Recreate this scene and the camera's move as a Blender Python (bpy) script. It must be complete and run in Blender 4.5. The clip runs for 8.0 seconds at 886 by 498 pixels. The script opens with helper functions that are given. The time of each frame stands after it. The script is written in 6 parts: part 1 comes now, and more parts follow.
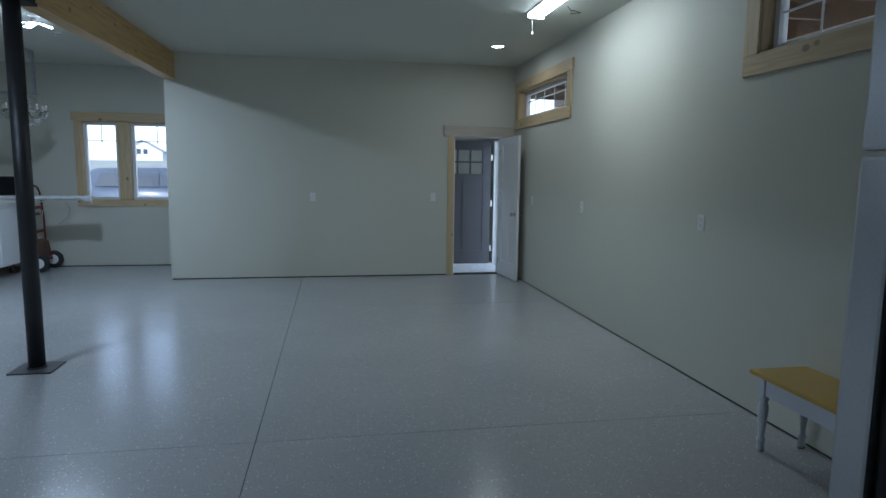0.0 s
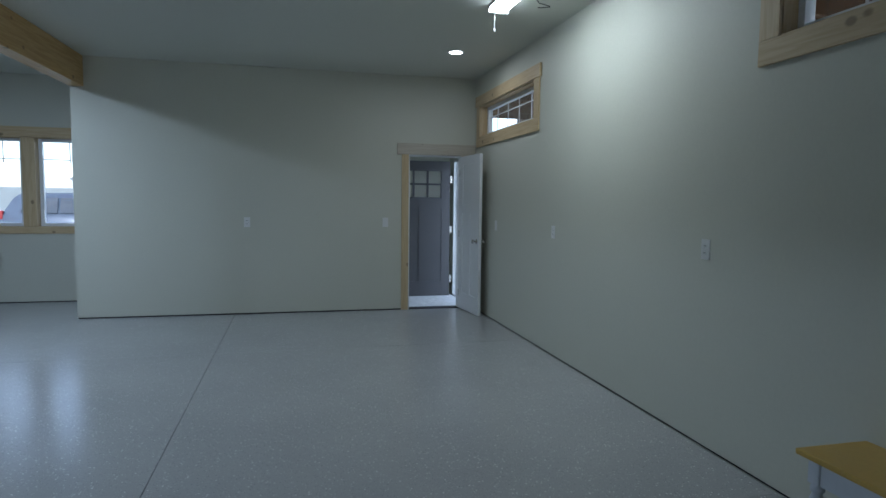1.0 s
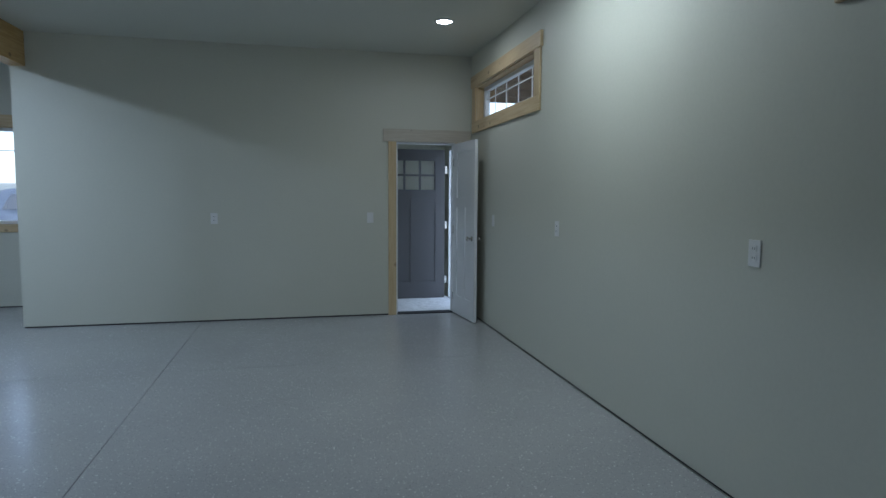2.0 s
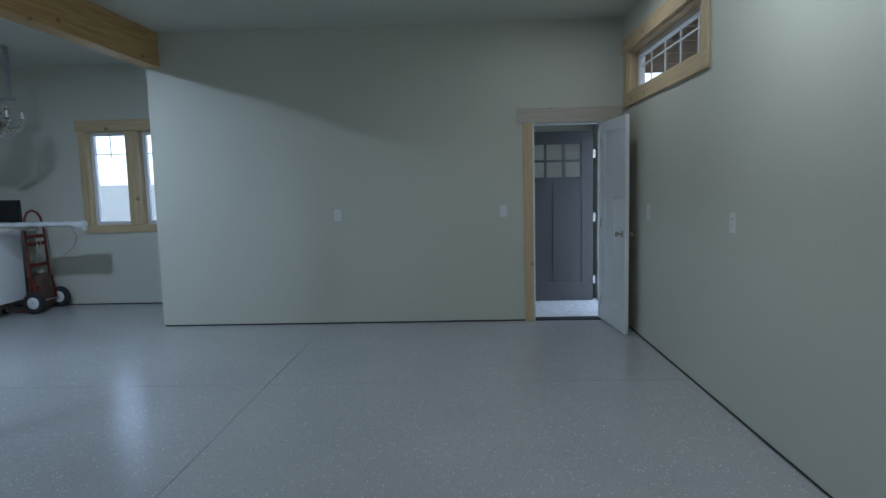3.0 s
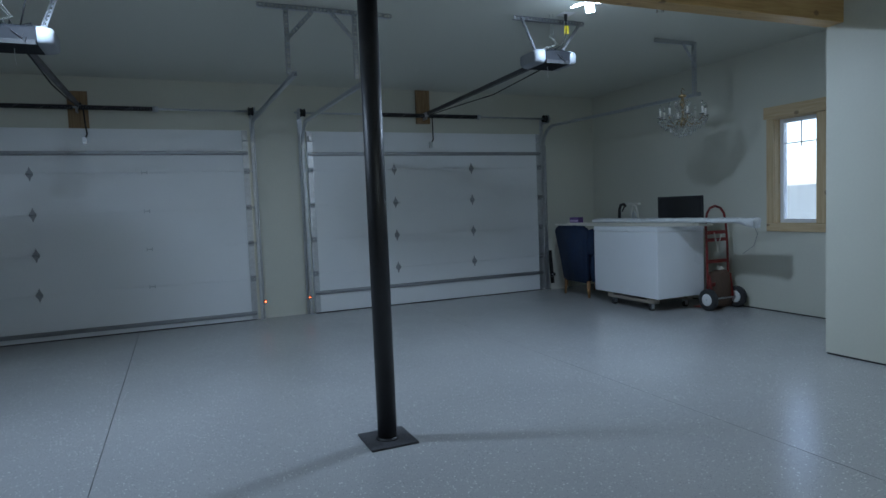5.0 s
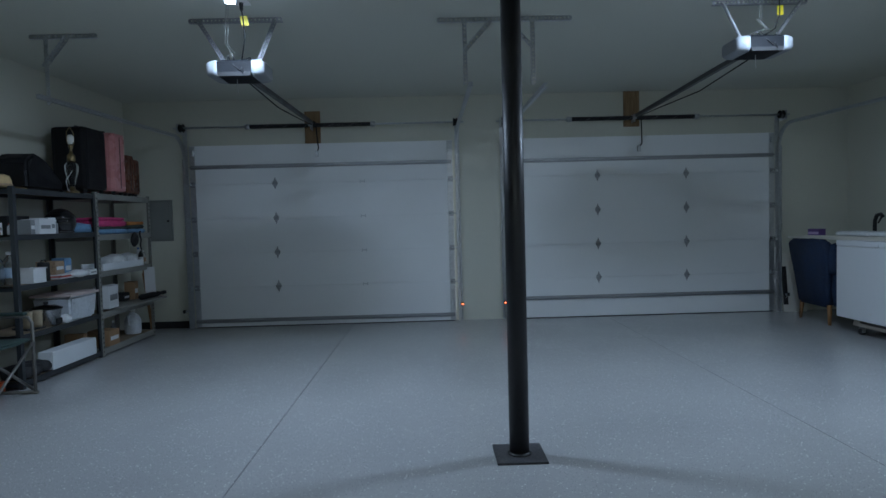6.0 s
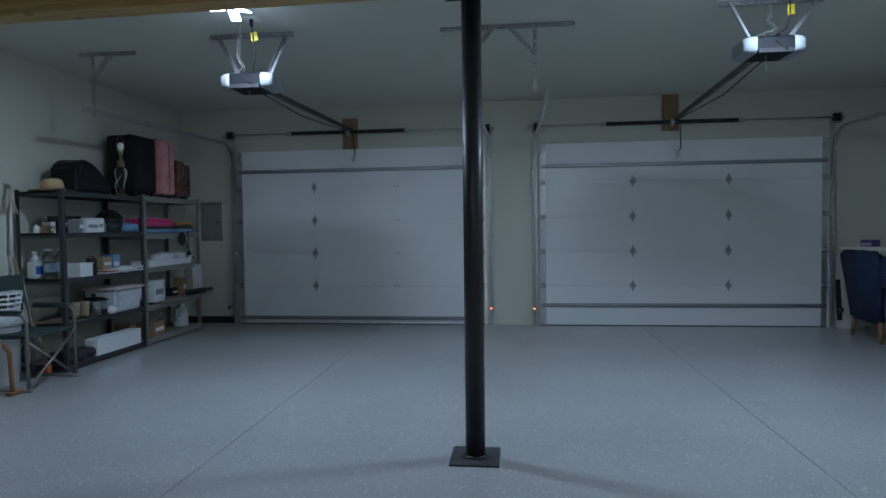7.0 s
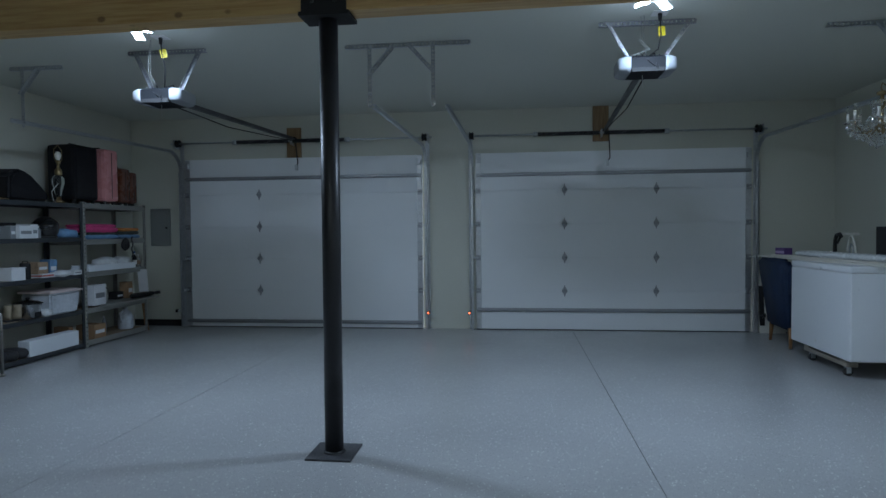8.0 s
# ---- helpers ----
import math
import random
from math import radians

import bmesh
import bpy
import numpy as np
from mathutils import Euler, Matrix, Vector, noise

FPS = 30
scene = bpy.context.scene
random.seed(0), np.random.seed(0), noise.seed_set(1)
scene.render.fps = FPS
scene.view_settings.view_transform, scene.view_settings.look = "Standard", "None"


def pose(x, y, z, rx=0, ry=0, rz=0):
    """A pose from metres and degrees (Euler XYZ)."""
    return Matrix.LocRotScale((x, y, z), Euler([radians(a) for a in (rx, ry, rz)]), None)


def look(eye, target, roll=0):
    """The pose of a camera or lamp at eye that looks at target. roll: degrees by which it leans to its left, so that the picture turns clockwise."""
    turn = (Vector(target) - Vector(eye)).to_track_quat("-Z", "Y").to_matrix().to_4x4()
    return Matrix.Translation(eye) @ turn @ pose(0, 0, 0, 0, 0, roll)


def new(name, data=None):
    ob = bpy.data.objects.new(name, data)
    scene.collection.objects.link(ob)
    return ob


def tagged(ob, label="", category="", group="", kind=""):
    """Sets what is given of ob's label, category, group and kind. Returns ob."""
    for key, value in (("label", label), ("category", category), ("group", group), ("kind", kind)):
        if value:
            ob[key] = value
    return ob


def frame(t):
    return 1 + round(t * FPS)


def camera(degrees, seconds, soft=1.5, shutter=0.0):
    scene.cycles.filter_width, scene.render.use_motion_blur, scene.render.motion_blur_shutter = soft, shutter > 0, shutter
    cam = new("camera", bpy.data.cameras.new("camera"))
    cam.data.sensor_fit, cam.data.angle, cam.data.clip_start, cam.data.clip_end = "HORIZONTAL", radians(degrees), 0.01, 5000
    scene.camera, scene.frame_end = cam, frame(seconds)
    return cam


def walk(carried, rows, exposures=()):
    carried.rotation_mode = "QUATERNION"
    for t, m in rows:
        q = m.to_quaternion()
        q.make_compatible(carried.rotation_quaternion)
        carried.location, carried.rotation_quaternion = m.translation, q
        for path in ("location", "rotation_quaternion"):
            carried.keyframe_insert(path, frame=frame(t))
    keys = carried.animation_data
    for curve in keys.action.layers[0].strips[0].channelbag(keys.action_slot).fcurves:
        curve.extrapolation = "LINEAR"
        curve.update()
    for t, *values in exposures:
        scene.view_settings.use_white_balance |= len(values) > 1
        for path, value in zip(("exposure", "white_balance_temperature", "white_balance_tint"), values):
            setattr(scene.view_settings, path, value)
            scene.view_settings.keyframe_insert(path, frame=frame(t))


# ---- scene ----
cam = camera(71.9, 8.0)
PATH = [
    (0, (-2.635, -8.837, 1.511), (-2.284, -6.884, 1.263), 0.7),
    (0.5, (-2.515, -8.386, 1.454), (-2.088, -6.44, 1.277), 0.9),
    (1, (-2.35, -7.917, 1.434), (-1.879, -5.979, 1.279), 0.7),
    (1.2, (-2.288, -7.747, 1.429), (-1.813, -5.81, 1.278), 0.7),
    (2.3, (-1.87, -6.923, 1.413), (-1.476, -4.971, 1.226), -0.3),
    (2.5, (-1.825, -6.777, 1.406), (-1.528, -4.809, 1.218), -0.6),
    (3, (-1.604, -6.319, 1.419), (-1.677, -4.331, 1.216), -1.4),
    (3.5, (-1.465, -5.896, 1.394), (-1.886, -3.951, 1.193), -1.7),
    (4, (-1.509, -5.562, 1.357), (-2.433, -3.798, 1.174), -1.9),
    (4.5, (-1.471, -5.277, 1.346), (-2.933, -3.922, 1.182), -2.3),
    (5, (-1.451, -4.966, 1.361), (-3.281, -4.17, 1.226), -2.3),
    (5.2, (-1.408, -4.821, 1.368), (-3.316, -4.236, 1.243), -2.2),
    (6.3, (-1.388, -4.189, 1.348), (-3.385, -4.269, 1.266), -1.2),
    (6.5, (-1.375, -4.046, 1.344), (-3.368, -4.191, 1.265), -1.0),
    (7, (-1.327, -3.658, 1.353), (-3.312, -3.89, 1.28), -0.7),
    (7.5, (-1.28, -3.23, 1.364), (-3.264, -3.467, 1.299), -0.6),
    (8, (-1.183, -2.762, 1.385), (-3.168, -2.998, 1.324), -0.5),
]
walk(cam, [(t, look(eye, target, roll)) for t, eye, target, roll in PATH],
     exposures=[(0.0, 1.9, 5350, 9), (8.0, 1.9, 5350, 9)])

# ---- the plan, in metres: x = 0 is the side wall, y = 0 the partition, z = 0 the slab ----
CEIL = 3.05
WEST = -9.72          # inner face of the wall with the two sectional doors
SOUTH = -8.445         # inner face of the wall behind the shelving
NORTH = 1.38          # inner face of the outer wall with the window
PART_END = -4.842      # free end of the partition
BACK = -11.2          # wall behind the place where the walk begins
DOORS = ((-7.555, -4.068), (-3.296, 0.312))
DOOR_H = 2.432

# ---- sky, sun, lamps ----
world = bpy.data.worlds.new("overcast")
scene.world = world
world.use_nodes = True
wn = world.node_tree
sky = wn.nodes.new("ShaderNodeTexSky")
sky.sky_type, sky.sun_disc = "NISHITA", False
sky.sun_elevation, sky.sun_rotation = radians(38), radians(215)
sky.dust_density, sky.air_density, sky.ozone_density = 1.5, 1.0, 1.0
cloud = wn.nodes.new("ShaderNodeHueSaturation")
cloud.inputs["Saturation"].default_value = 0.6
wn.links.new(sky.outputs[0], cloud.inputs["Color"])
wn.links.new(cloud.outputs[0], wn.nodes["Background"].inputs[0])
wn.nodes["Background"].inputs[1].default_value = 0.135

sun = new("sun", bpy.data.lights.new("sun", "SUN"))
sun.data.energy, sun.data.angle, sun.data.color = 0.9, radians(14), (1.0, 0.96, 0.9)
sun.matrix_world = look((-20, -25, 25), (0, 0, 0))


def lamp(name, kind, place, watts, size, colour, size_y=0.0):
    ob = new(name, bpy.data.lights.new(name, kind))
    ob.data.energy, ob.data.color = watts, colour
    if kind == "AREA":
        ob.data.shape, ob.data.size = "RECTANGLE" if size_y else "DISK", size
        if size_y:
            ob.data.size_y = size_y
    else:
        ob.data.shadow_soft_size = size
    ob.matrix_world = pose(*place)
    return ob


LED = (0.80, 0.90, 1.0)
LIGHT_N, LIGHT_S = (-5.60, -1.78), (-5.68, -5.706)
lamp("led_glow_north", "AREA", (*LIGHT_N, CEIL - 0.125), 8.8, 0.20, LED)
lamp("led_side_glow_north", "POINT", (*LIGHT_N, CEIL - 0.15), 1.6, 0.10, LED)
lamp("led_glow_south", "AREA", (*LIGHT_S, CEIL - 0.125), 9.0, 0.20, LED)
lamp("led_side_glow_south", "POINT", (*LIGHT_S, CEIL - 0.15), 0.9, 0.10, LED)
lamp("can_glow", "AREA", (-0.648, -1.386, CEIL - 0.022), 1.1, 0.14, (1.0, 0.97, 0.9))
lamp("strip_glow", "AREA", (-0.70, -3.585, CEIL - 0.075), 1.1, 0.10, (1.0, 0.99, 0.80), 1.1)


doorway = lamp("doorway_daylight", "AREA", (0.30, 0.63, 1.03, 0, 90, 0), 1.5, 1.95, (0.88, 0.94, 1.0), 0.82)


# ---- materials ----
def material(name, colour, rough=0.5, metal=0.0, vary=0.08, scale=3.0, fine=60.0, bump=0.15, spots=None, coat=0.0, depth=0.004):
    """A painted, cast or woven surface: colour that drifts at two scales, and fine relief."""
    m = bpy.data.materials.new(name)
    m.use_nodes = True
    t = m.node_tree
    b = t.nodes["Principled BSDF"]
    b.inputs["Roughness"].default_value, b.inputs["Metallic"].default_value = rough, metal
    b.inputs["Coat Weight"].default_value = coat
    co = t.nodes.new("ShaderNodeTexCoord")
    big, small = t.nodes.new("ShaderNodeTexNoise"), t.nodes.new("ShaderNodeTexNoise")
    for n, s in ((big, scale), (small, fine)):
        n.inputs["Scale"].default_value, n.inputs["Detail"].default_value = s, 4.0
        t.links.new(co.outputs["Object"], n.inputs["Vector"])
    add = t.nodes.new("ShaderNodeMath")
    add.operation = "ADD"
    t.links.new(big.outputs[0], add.inputs[0])
    t.links.new(small.outputs[0], add.inputs[1])
    ramp = t.nodes.new("ShaderNodeMapRange")
    ramp.inputs[1].default_value, ramp.inputs[2].default_value = 0.6, 1.4
    ramp.inputs[3].default_value, ramp.inputs[4].default_value = 1.0 - vary, 1.0 + vary
    t.links.new(add.outputs[0], ramp.inputs[0])
    mul = t.nodes.new("ShaderNodeVectorMath")
    mul.operation = "SCALE"
    mul.inputs[0].default_value = colour
    t.links.new(ramp.outputs[0], mul.inputs["Scale"])
    t.links.new(mul.outputs[0], b.inputs["Base Color"])
    rr = t.nodes.new("ShaderNodeMapRange")
    rr.inputs[1].default_value, rr.inputs[2].default_value = 0.3, 0.7
    rr.inputs[3].default_value, rr.inputs[4].default_value = max(0.02, rough - 0.08), min(1.0, rough + 0.08)
    t.links.new(big.outputs[0], rr.inputs[0])
    t.links.new(rr.outputs[0], b.inputs["Roughness"])
    if bump:
        bp = t.nodes.new("ShaderNodeBump")
        bp.inputs["Strength"].default_value, bp.inputs["Distance"].default_value = bump, depth
        t.links.new(small.outputs[0], bp.inputs["Height"])
        t.links.new(bp.outputs[0], b.inputs["Normal"])
    return m


def wood(name, light, dark, along="X", rough=0.5, rings=9.0, knots=True):
    """Sawn timber: stretched grain along one axis, with a few knots."""
    m = bpy.data.materials.new(name)
    m.use_nodes = True
    t = m.node_tree
    b = t.nodes["Principled BSDF"]
    b.inputs["Roughness"].default_value = rough
    co, mp = t.nodes.new("ShaderNodeTexCoord"), t.nodes.new("ShaderNodeMapping")
    k = {"X": (0.06, 1, 1), "Y": (1, 0.06, 1), "Z": (1, 1, 0.06)}[along]
    mp.inputs["Scale"].default_value = k
    t.links.new(co.outputs["Object"], mp.inputs[0])
    n = t.nodes.new("ShaderNodeTexNoise")
    n.inputs["Scale"].default_value, n.inputs["Detail"].default_value, n.inputs["Distortion"].default_value = rings * 5, 6.0, 0.6
    t.links.new(mp.outputs[0], n.inputs["Vector"])
    r = t.nodes.new("ShaderNodeValToRGB")
    r.color_ramp.elements[0].position, r.color_ramp.elements[0].color = 0.35, (*dark, 1)
    r.color_ramp.elements[1].position, r.color_ramp.elements[1].color = 0.62, (*light, 1)
    t.links.new(n.outputs[0], r.inputs[0])
    out = r.outputs[0]
    if knots:
        mk = t.nodes.new("ShaderNodeMapping")
        mk.inputs["Scale"].default_value = tuple(0.7 if v < 1 else 1.0 for v in k)
        t.links.new(co.outputs["Object"], mk.inputs[0])
        v = t.nodes.new("ShaderNodeTexVoronoi")
        v.inputs["Scale"].default_value = 6.0
        t.links.new(mk.outputs[0], v.inputs["Vector"])
        kr = t.nodes.new("ShaderNodeMapRange")
        kr.inputs[1].default_value, kr.inputs[2].default_value = 0.09, 0.15
        kr.inputs[3].default_value, kr.inputs[4].default_value = 0.75, 0.0
        t.links.new(v.outputs["Distance"], kr.inputs[0])
        mx = t.nodes.new("ShaderNodeMix")
        mx.data_type = "RGBA"
        t.links.new(kr.outputs[0], mx.inputs[0])
        t.links.new(out, mx.inputs[6])
        mx.inputs[7].default_value = (dark[0] * 0.35, dark[1] * 0.3, dark[2] * 0.3, 1)
        out = mx.outputs[2]
    t.links.new(out, b.inputs["Base Color"])
    bp = t.nodes.new("ShaderNodeBump")
    bp.inputs["Strength"].default_value, bp.inputs["Distance"].default_value = 0.2, 0.002
    t.links.new(n.outputs[0], bp.inputs["Height"])
    t.links.new(bp.outputs[0], b.inputs["Normal"])
    return m


def flake_floor():
    """Grey epoxy with scattered light and dark paint flakes, worn to a soft sheen."""
    m = bpy.data.materials.new("flake_epoxy")
    m.use_nodes = True
    t = m.node_tree
    b = t.nodes["Principled BSDF"]
    co = t.nodes.new("ShaderNodeNewGeometry")
    pos = co.outputs["Position"]

    def flakes(scale, size, chance):
        v = t.nodes.new("ShaderNodeTexVoronoi")
        v.voronoi_dimensions = "2D"
        v.inputs["Scale"].default_value = scale
        t.links.new(pos, v.inputs["Vector"])
        near = t.nodes.new("ShaderNodeMath")
        near.operation, near.inputs[1].default_value = "LESS_THAN", size
        t.links.new(v.outputs["Distance"], near.inputs[0])
        sep = t.nodes.new("ShaderNodeSeparateColor")
        t.links.new(v.outputs["Color"], sep.inputs[0])
        pick = t.nodes.new("ShaderNodeMath")
        pick.operation, pick.inputs[1].default_value = "LESS_THAN", chance
        t.links.new(sep.outputs[0], pick.inputs[0])
        both = t.nodes.new("ShaderNodeMath")
        both.operation = "MULTIPLY"
        t.links.new(near.outputs[0], both.inputs[0])
        t.links.new(pick.outputs[0], both.inputs[1])
        return both.outputs[0]

    n = t.nodes.new("ShaderNodeTexNoise")
    n.inputs["Scale"].default_value, n.inputs["Detail"].default_value = 0.9, 5.0
    t.links.new(pos, n.inputs["Vector"])
    r = t.nodes.new("ShaderNodeValToRGB")
    r.color_ramp.elements[0].position, r.color_ramp.elements[0].color = 0.3, (0.385, 0.390, 0.395, 1)
    r.color_ramp.elements[1].position, r.color_ramp.elements[1].color = 0.7, (0.435, 0.438, 0.440, 1)
    t.links.new(n.outputs[0], r.inputs[0])
    out = r.outputs[0]
    for scale, size, chance, colour in ((150, 0.36, 0.07, (0.56, 0.57, 0.58, 1)), (75, 0.22, 0.05, (0.74, 0.74, 0.74, 1)), (48, 0.20, 0.05, (0.82, 0.82, 0.82, 1)), (160, 0.34, 0.05, (0.22, 0.225, 0.23, 1))):
        mx = t.nodes.new("ShaderNodeMix")
        mx.data_type = "RGBA"
        t.links.new(flakes(scale, size, chance), mx.inputs[0])
        t.links.new(out, mx.inputs[6])
        mx.inputs[7].default_value = colour
        out = mx.outputs[2]
    t.links.new(out, b.inputs["Base Color"])
    rr = t.nodes.new("ShaderNodeMapRange")
    rr.inputs[1].default_value, rr.inputs[2].default_value = 0.3, 0.7
    rr.inputs[3].default_value, rr.inputs[4].default_value = 0.205, 0.245
    n2 = t.nodes.new("ShaderNodeTexNoise")
    n2.inputs["Scale"].default_value, n2.inputs["Detail"].default_value = 2.6, 6.0
    t.links.new(pos, n2.inputs["Vector"])
    t.links.new(n2.outputs[0], rr.inputs[0])
    t.links.new(rr.outputs[0], b.inputs["Roughness"])
    n3 = t.nodes.new("ShaderNodeTexNoise")
    n3.inputs["Scale"].default_value, n3.inputs["Detail"].default_value = 14.0, 6.0
    t.links.new(pos, n3.inputs["Vector"])
    bp = t.nodes.new("ShaderNodeBump")
    bp.inputs["Strength"].default_value, bp.inputs["Distance"].default_value = 0.06, 0.008
    t.links.new(n3.outputs[0], bp.inputs["Height"])
    t.links.new(bp.outputs[0], b.inputs["Normal"])
    return m


def glass(name, tint=(1, 1, 1), rough=0.0):
    m = bpy.data.materials.new(name)
    m.use_nodes = True
    b = m.node_tree.nodes["Principled BSDF"]
    b.inputs["Base Color"].default_value = (*tint, 1)
    b.inputs["Roughness"].default_value, b.inputs["Transmission Weight"].default_value, b.inputs["IOR"].default_value = rough, 1.0, 1.45
    return m


def glow(name, colour, strength):
    m = bpy.data.materials.new(name)
    m.use_nodes = True
    b = m.node_tree.nodes["Principled BSDF"]
    b.inputs["Base Color"].default_value = (*colour, 1)
    b.inputs["Emission Color"].default_value, b.inputs["Emission Strength"].default_value = (*colour, 1), strength
    return m


WALL = material("wall_paint", (0.62, 0.62, 0.535), 0.55, vary=0.03, scale=0.8, fine=45, bump=0.10, depth=0.003)
CEILING = material("ceiling_paint", (0.60, 0.61, 0.54), 0.7, vary=0.03, scale=0.7, fine=60, bump=0.18, depth=0.004)
FLOOR = flake_floor()
JOINT = material("joint_dark", (0.05, 0.05, 0.05), 0.9)
PINE = wood("pine_trim", (0.63, 0.50, 0.30), (0.54, 0.40, 0.22), "X")
# same pine, greyed: bluish light on the doorway head board, held in the colour
PINE_BLUE_LIT = wood("pine_trim_blue_lit", (0.56, 0.52, 0.44), (0.47, 0.42, 0.34), "X")
PINE_Z = wood("pine_trim_upright", (0.63, 0.50, 0.30), (0.54, 0.40, 0.22), "Z")
PINE_Y = wood("pine_trim_side", (0.63, 0.50, 0.30), (0.54, 0.40, 0.22), "Y")
BEAM = wood("glulam", (0.56, 0.38, 0.15), (0.44, 0.27, 0.09), "Y", 0.4)
PLY = wood("plywood", (0.29, 0.19, 0.09), (0.21, 0.125, 0.055), "Z", knots=False)
# near-black: the shade inside the wall-foot gap, put into the colour
GAPSHADE = material("wall_gap_shade", (0.03, 0.03, 0.03), 0.9)
WHITE = material("white_paint", (0.78, 0.79, 0.79), 0.4, vary=0.03)
VINYL = material("white_vinyl", (0.80, 0.81, 0.82), 0.35, vary=0.02)
DOORSKIN = material("door_skin_white", (0.80, 0.82, 0.83), 0.38, vary=0.035, scale=1.2, fine=140, bump=0.22, depth=0.002)
GREYDOOR = material("grey_door_paint", (0.088, 0.086, 0.090), 0.45, vary=0.06, fine=40)
GALV = material("galvanised", (0.56, 0.58, 0.60), 0.38, 0.9, vary=0.18, scale=22, fine=90, bump=0.05)
STRUT = material("strut_steel", (0.36, 0.37, 0.39), 0.5, 0.8, vary=0.12, scale=9)
RAIL = material("dark_rail", (0.10, 0.10, 0.105), 0.45, 0.7, vary=0.1)
STEEL = material("brushed_steel", (0.50, 0.51, 0.52), 0.30, 1.0, vary=0.08, scale=2, fine=160, bump=0.04)
BLACK = material("black_paint", (0.016, 0.016, 0.018), 0.46, vary=0.25, scale=9, fine=80, bump=0.10)
SCUFFED = material("scuffed_plate", (0.06, 0.06, 0.065), 0.45, vary=0.9, scale=30, fine=110, bump=0.3)
BLACKMAT = material("black_matte", (0.012, 0.012, 0.013), 0.75, vary=0.2)
RUBBER = material("rubber", (0.03, 0.03, 0.032), 0.75, vary=0.2)
CHROME = material("satin_nickel", (0.62, 0.60, 0.57), 0.25, 1.0, vary=0.05)
GLASS = glass("window_glass")
PANELGREY = material("panel_grey", (0.24, 0.25, 0.24), 0.5, 0.1, vary=0.06)
PLASTIC = material("white_plastic", (0.80, 0.80, 0.79), 0.35, vary=0.02)


# ---- building helpers ----
def box(bm, x0, x1, y0, y1, z0, z1, m=None, bevel=0.0):
    made = bmesh.ops.create_cube(bm, size=1.0)["verts"]
    at = Matrix.Translation(((x0 + x1) / 2, (y0 + y1) / 2, (z0 + z1) / 2)) @ Matrix.Diagonal((abs(x1 - x0), abs(y1 - y0), abs(z1 - z0), 1))
    bmesh.ops.transform(bm, matrix=at, verts=made)
    if bevel:
        edges = list({e for v in made for e in v.link_edges})
        out = bmesh.ops.bevel(bm, geom=edges, offset=bevel, segments=2, affect="EDGES", profile=0.6)
        made = list({v for f in out["faces"] for v in f.verts} | {v for v in made if v.is_valid})
    if m is not None:
        bmesh.ops.transform(bm, matrix=m, verts=made)
    return bm


def rod(bm, a, b, r, r2=None, sides=10):
    """A round bar from a to b."""
    a, b = Vector(a), Vector(b)
    made = bmesh.ops.create_cone(bm, cap_ends=True, segments=sides, radius1=r, radius2=r if r2 is None else r2, depth=(b - a).length)["verts"]
    m = Matrix.Translation((a + b) / 2) @ (b - a).to_track_quat("Z", "Y").to_matrix().to_4x4()
    bmesh.ops.transform(bm, matrix=m, verts=made)
    for f in {f for v in made for f in v.link_faces}:
        f.smooth = len(f.verts) == 4
    return bm


def bar(bm, a, b, w, h, up=(0, 0, 1)):
    """A square-edged bar from a to b, w across and h along up."""
    a, b = Vector(a), Vector(b)
    z = (b - a).normalized()
    x = Vector(up).cross(z)
    if x.length < 1e-4:
        x = Vector((1, 0, 0)).cross(z)
    x.normalize()
    y = z.cross(x)
    m = Matrix((x, y, z)).transposed().to_4x4()
    m.translation = (a + b) / 2
    made = bmesh.ops.create_cube(bm, size=1.0)["verts"]
    bmesh.ops.transform(bm, matrix=m @ Matrix.Diagonal((w, h, (b - a).length, 1)), verts=made)
    return bm


def pipe(bm, pts, r, sides=8):
    """A bent tube through the points, with mitred joints."""
    pts = [Vector(p) for p in pts]
    rings = []
    side = None
    for i, p in enumerate(pts):
        d = (pts[min(i + 1, len(pts) - 1)] - pts[max(i - 1, 0)]).normalized()
        if side is None:
            side = d.orthogonal().normalized()
        side = (side - d * side.dot(d)).normalized()
        other = d.cross(side)
        rings.append([bm.verts.new(p + r * (math.cos(k * math.tau / sides) * side + math.sin(k * math.tau / sides) * other)) for k in range(sides)])
    for a, b in zip(rings, rings[1:]):
        for k in range(sides):
            f = bm.faces.new((a[k], a[(k + 1) % sides], b[(k + 1) % sides], b[k]))
            f.smooth = True
    bm.faces.new(rings[0][::-1])
    bm.faces.new(rings[-1])
    return bm


def lathe(bm, profile, sides=24, m=None):
    """A turned form from (radius, height) pairs round z."""
    rings = []
    for r, z in profile:
        rings.append([bm.verts.new((max(r, 1e-4) * math.cos(k * math.tau / sides), max(r, 1e-4) * math.sin(k * math.tau / sides), z)) for k in range(sides)])
    for a, b in zip(rings, rings[1:]):
        for k in range(sides):
            f = bm.faces.new((a[k], a[(k + 1) % sides], b[(k + 1) % sides], b[k]))
            f.smooth = True
    bm.faces.new(rings[0][::-1])
    bm.faces.new(rings[-1])
    if m is not None:
        bmesh.ops.transform(bm, matrix=m, verts=[v for ring in rings for v in ring])
    return bm


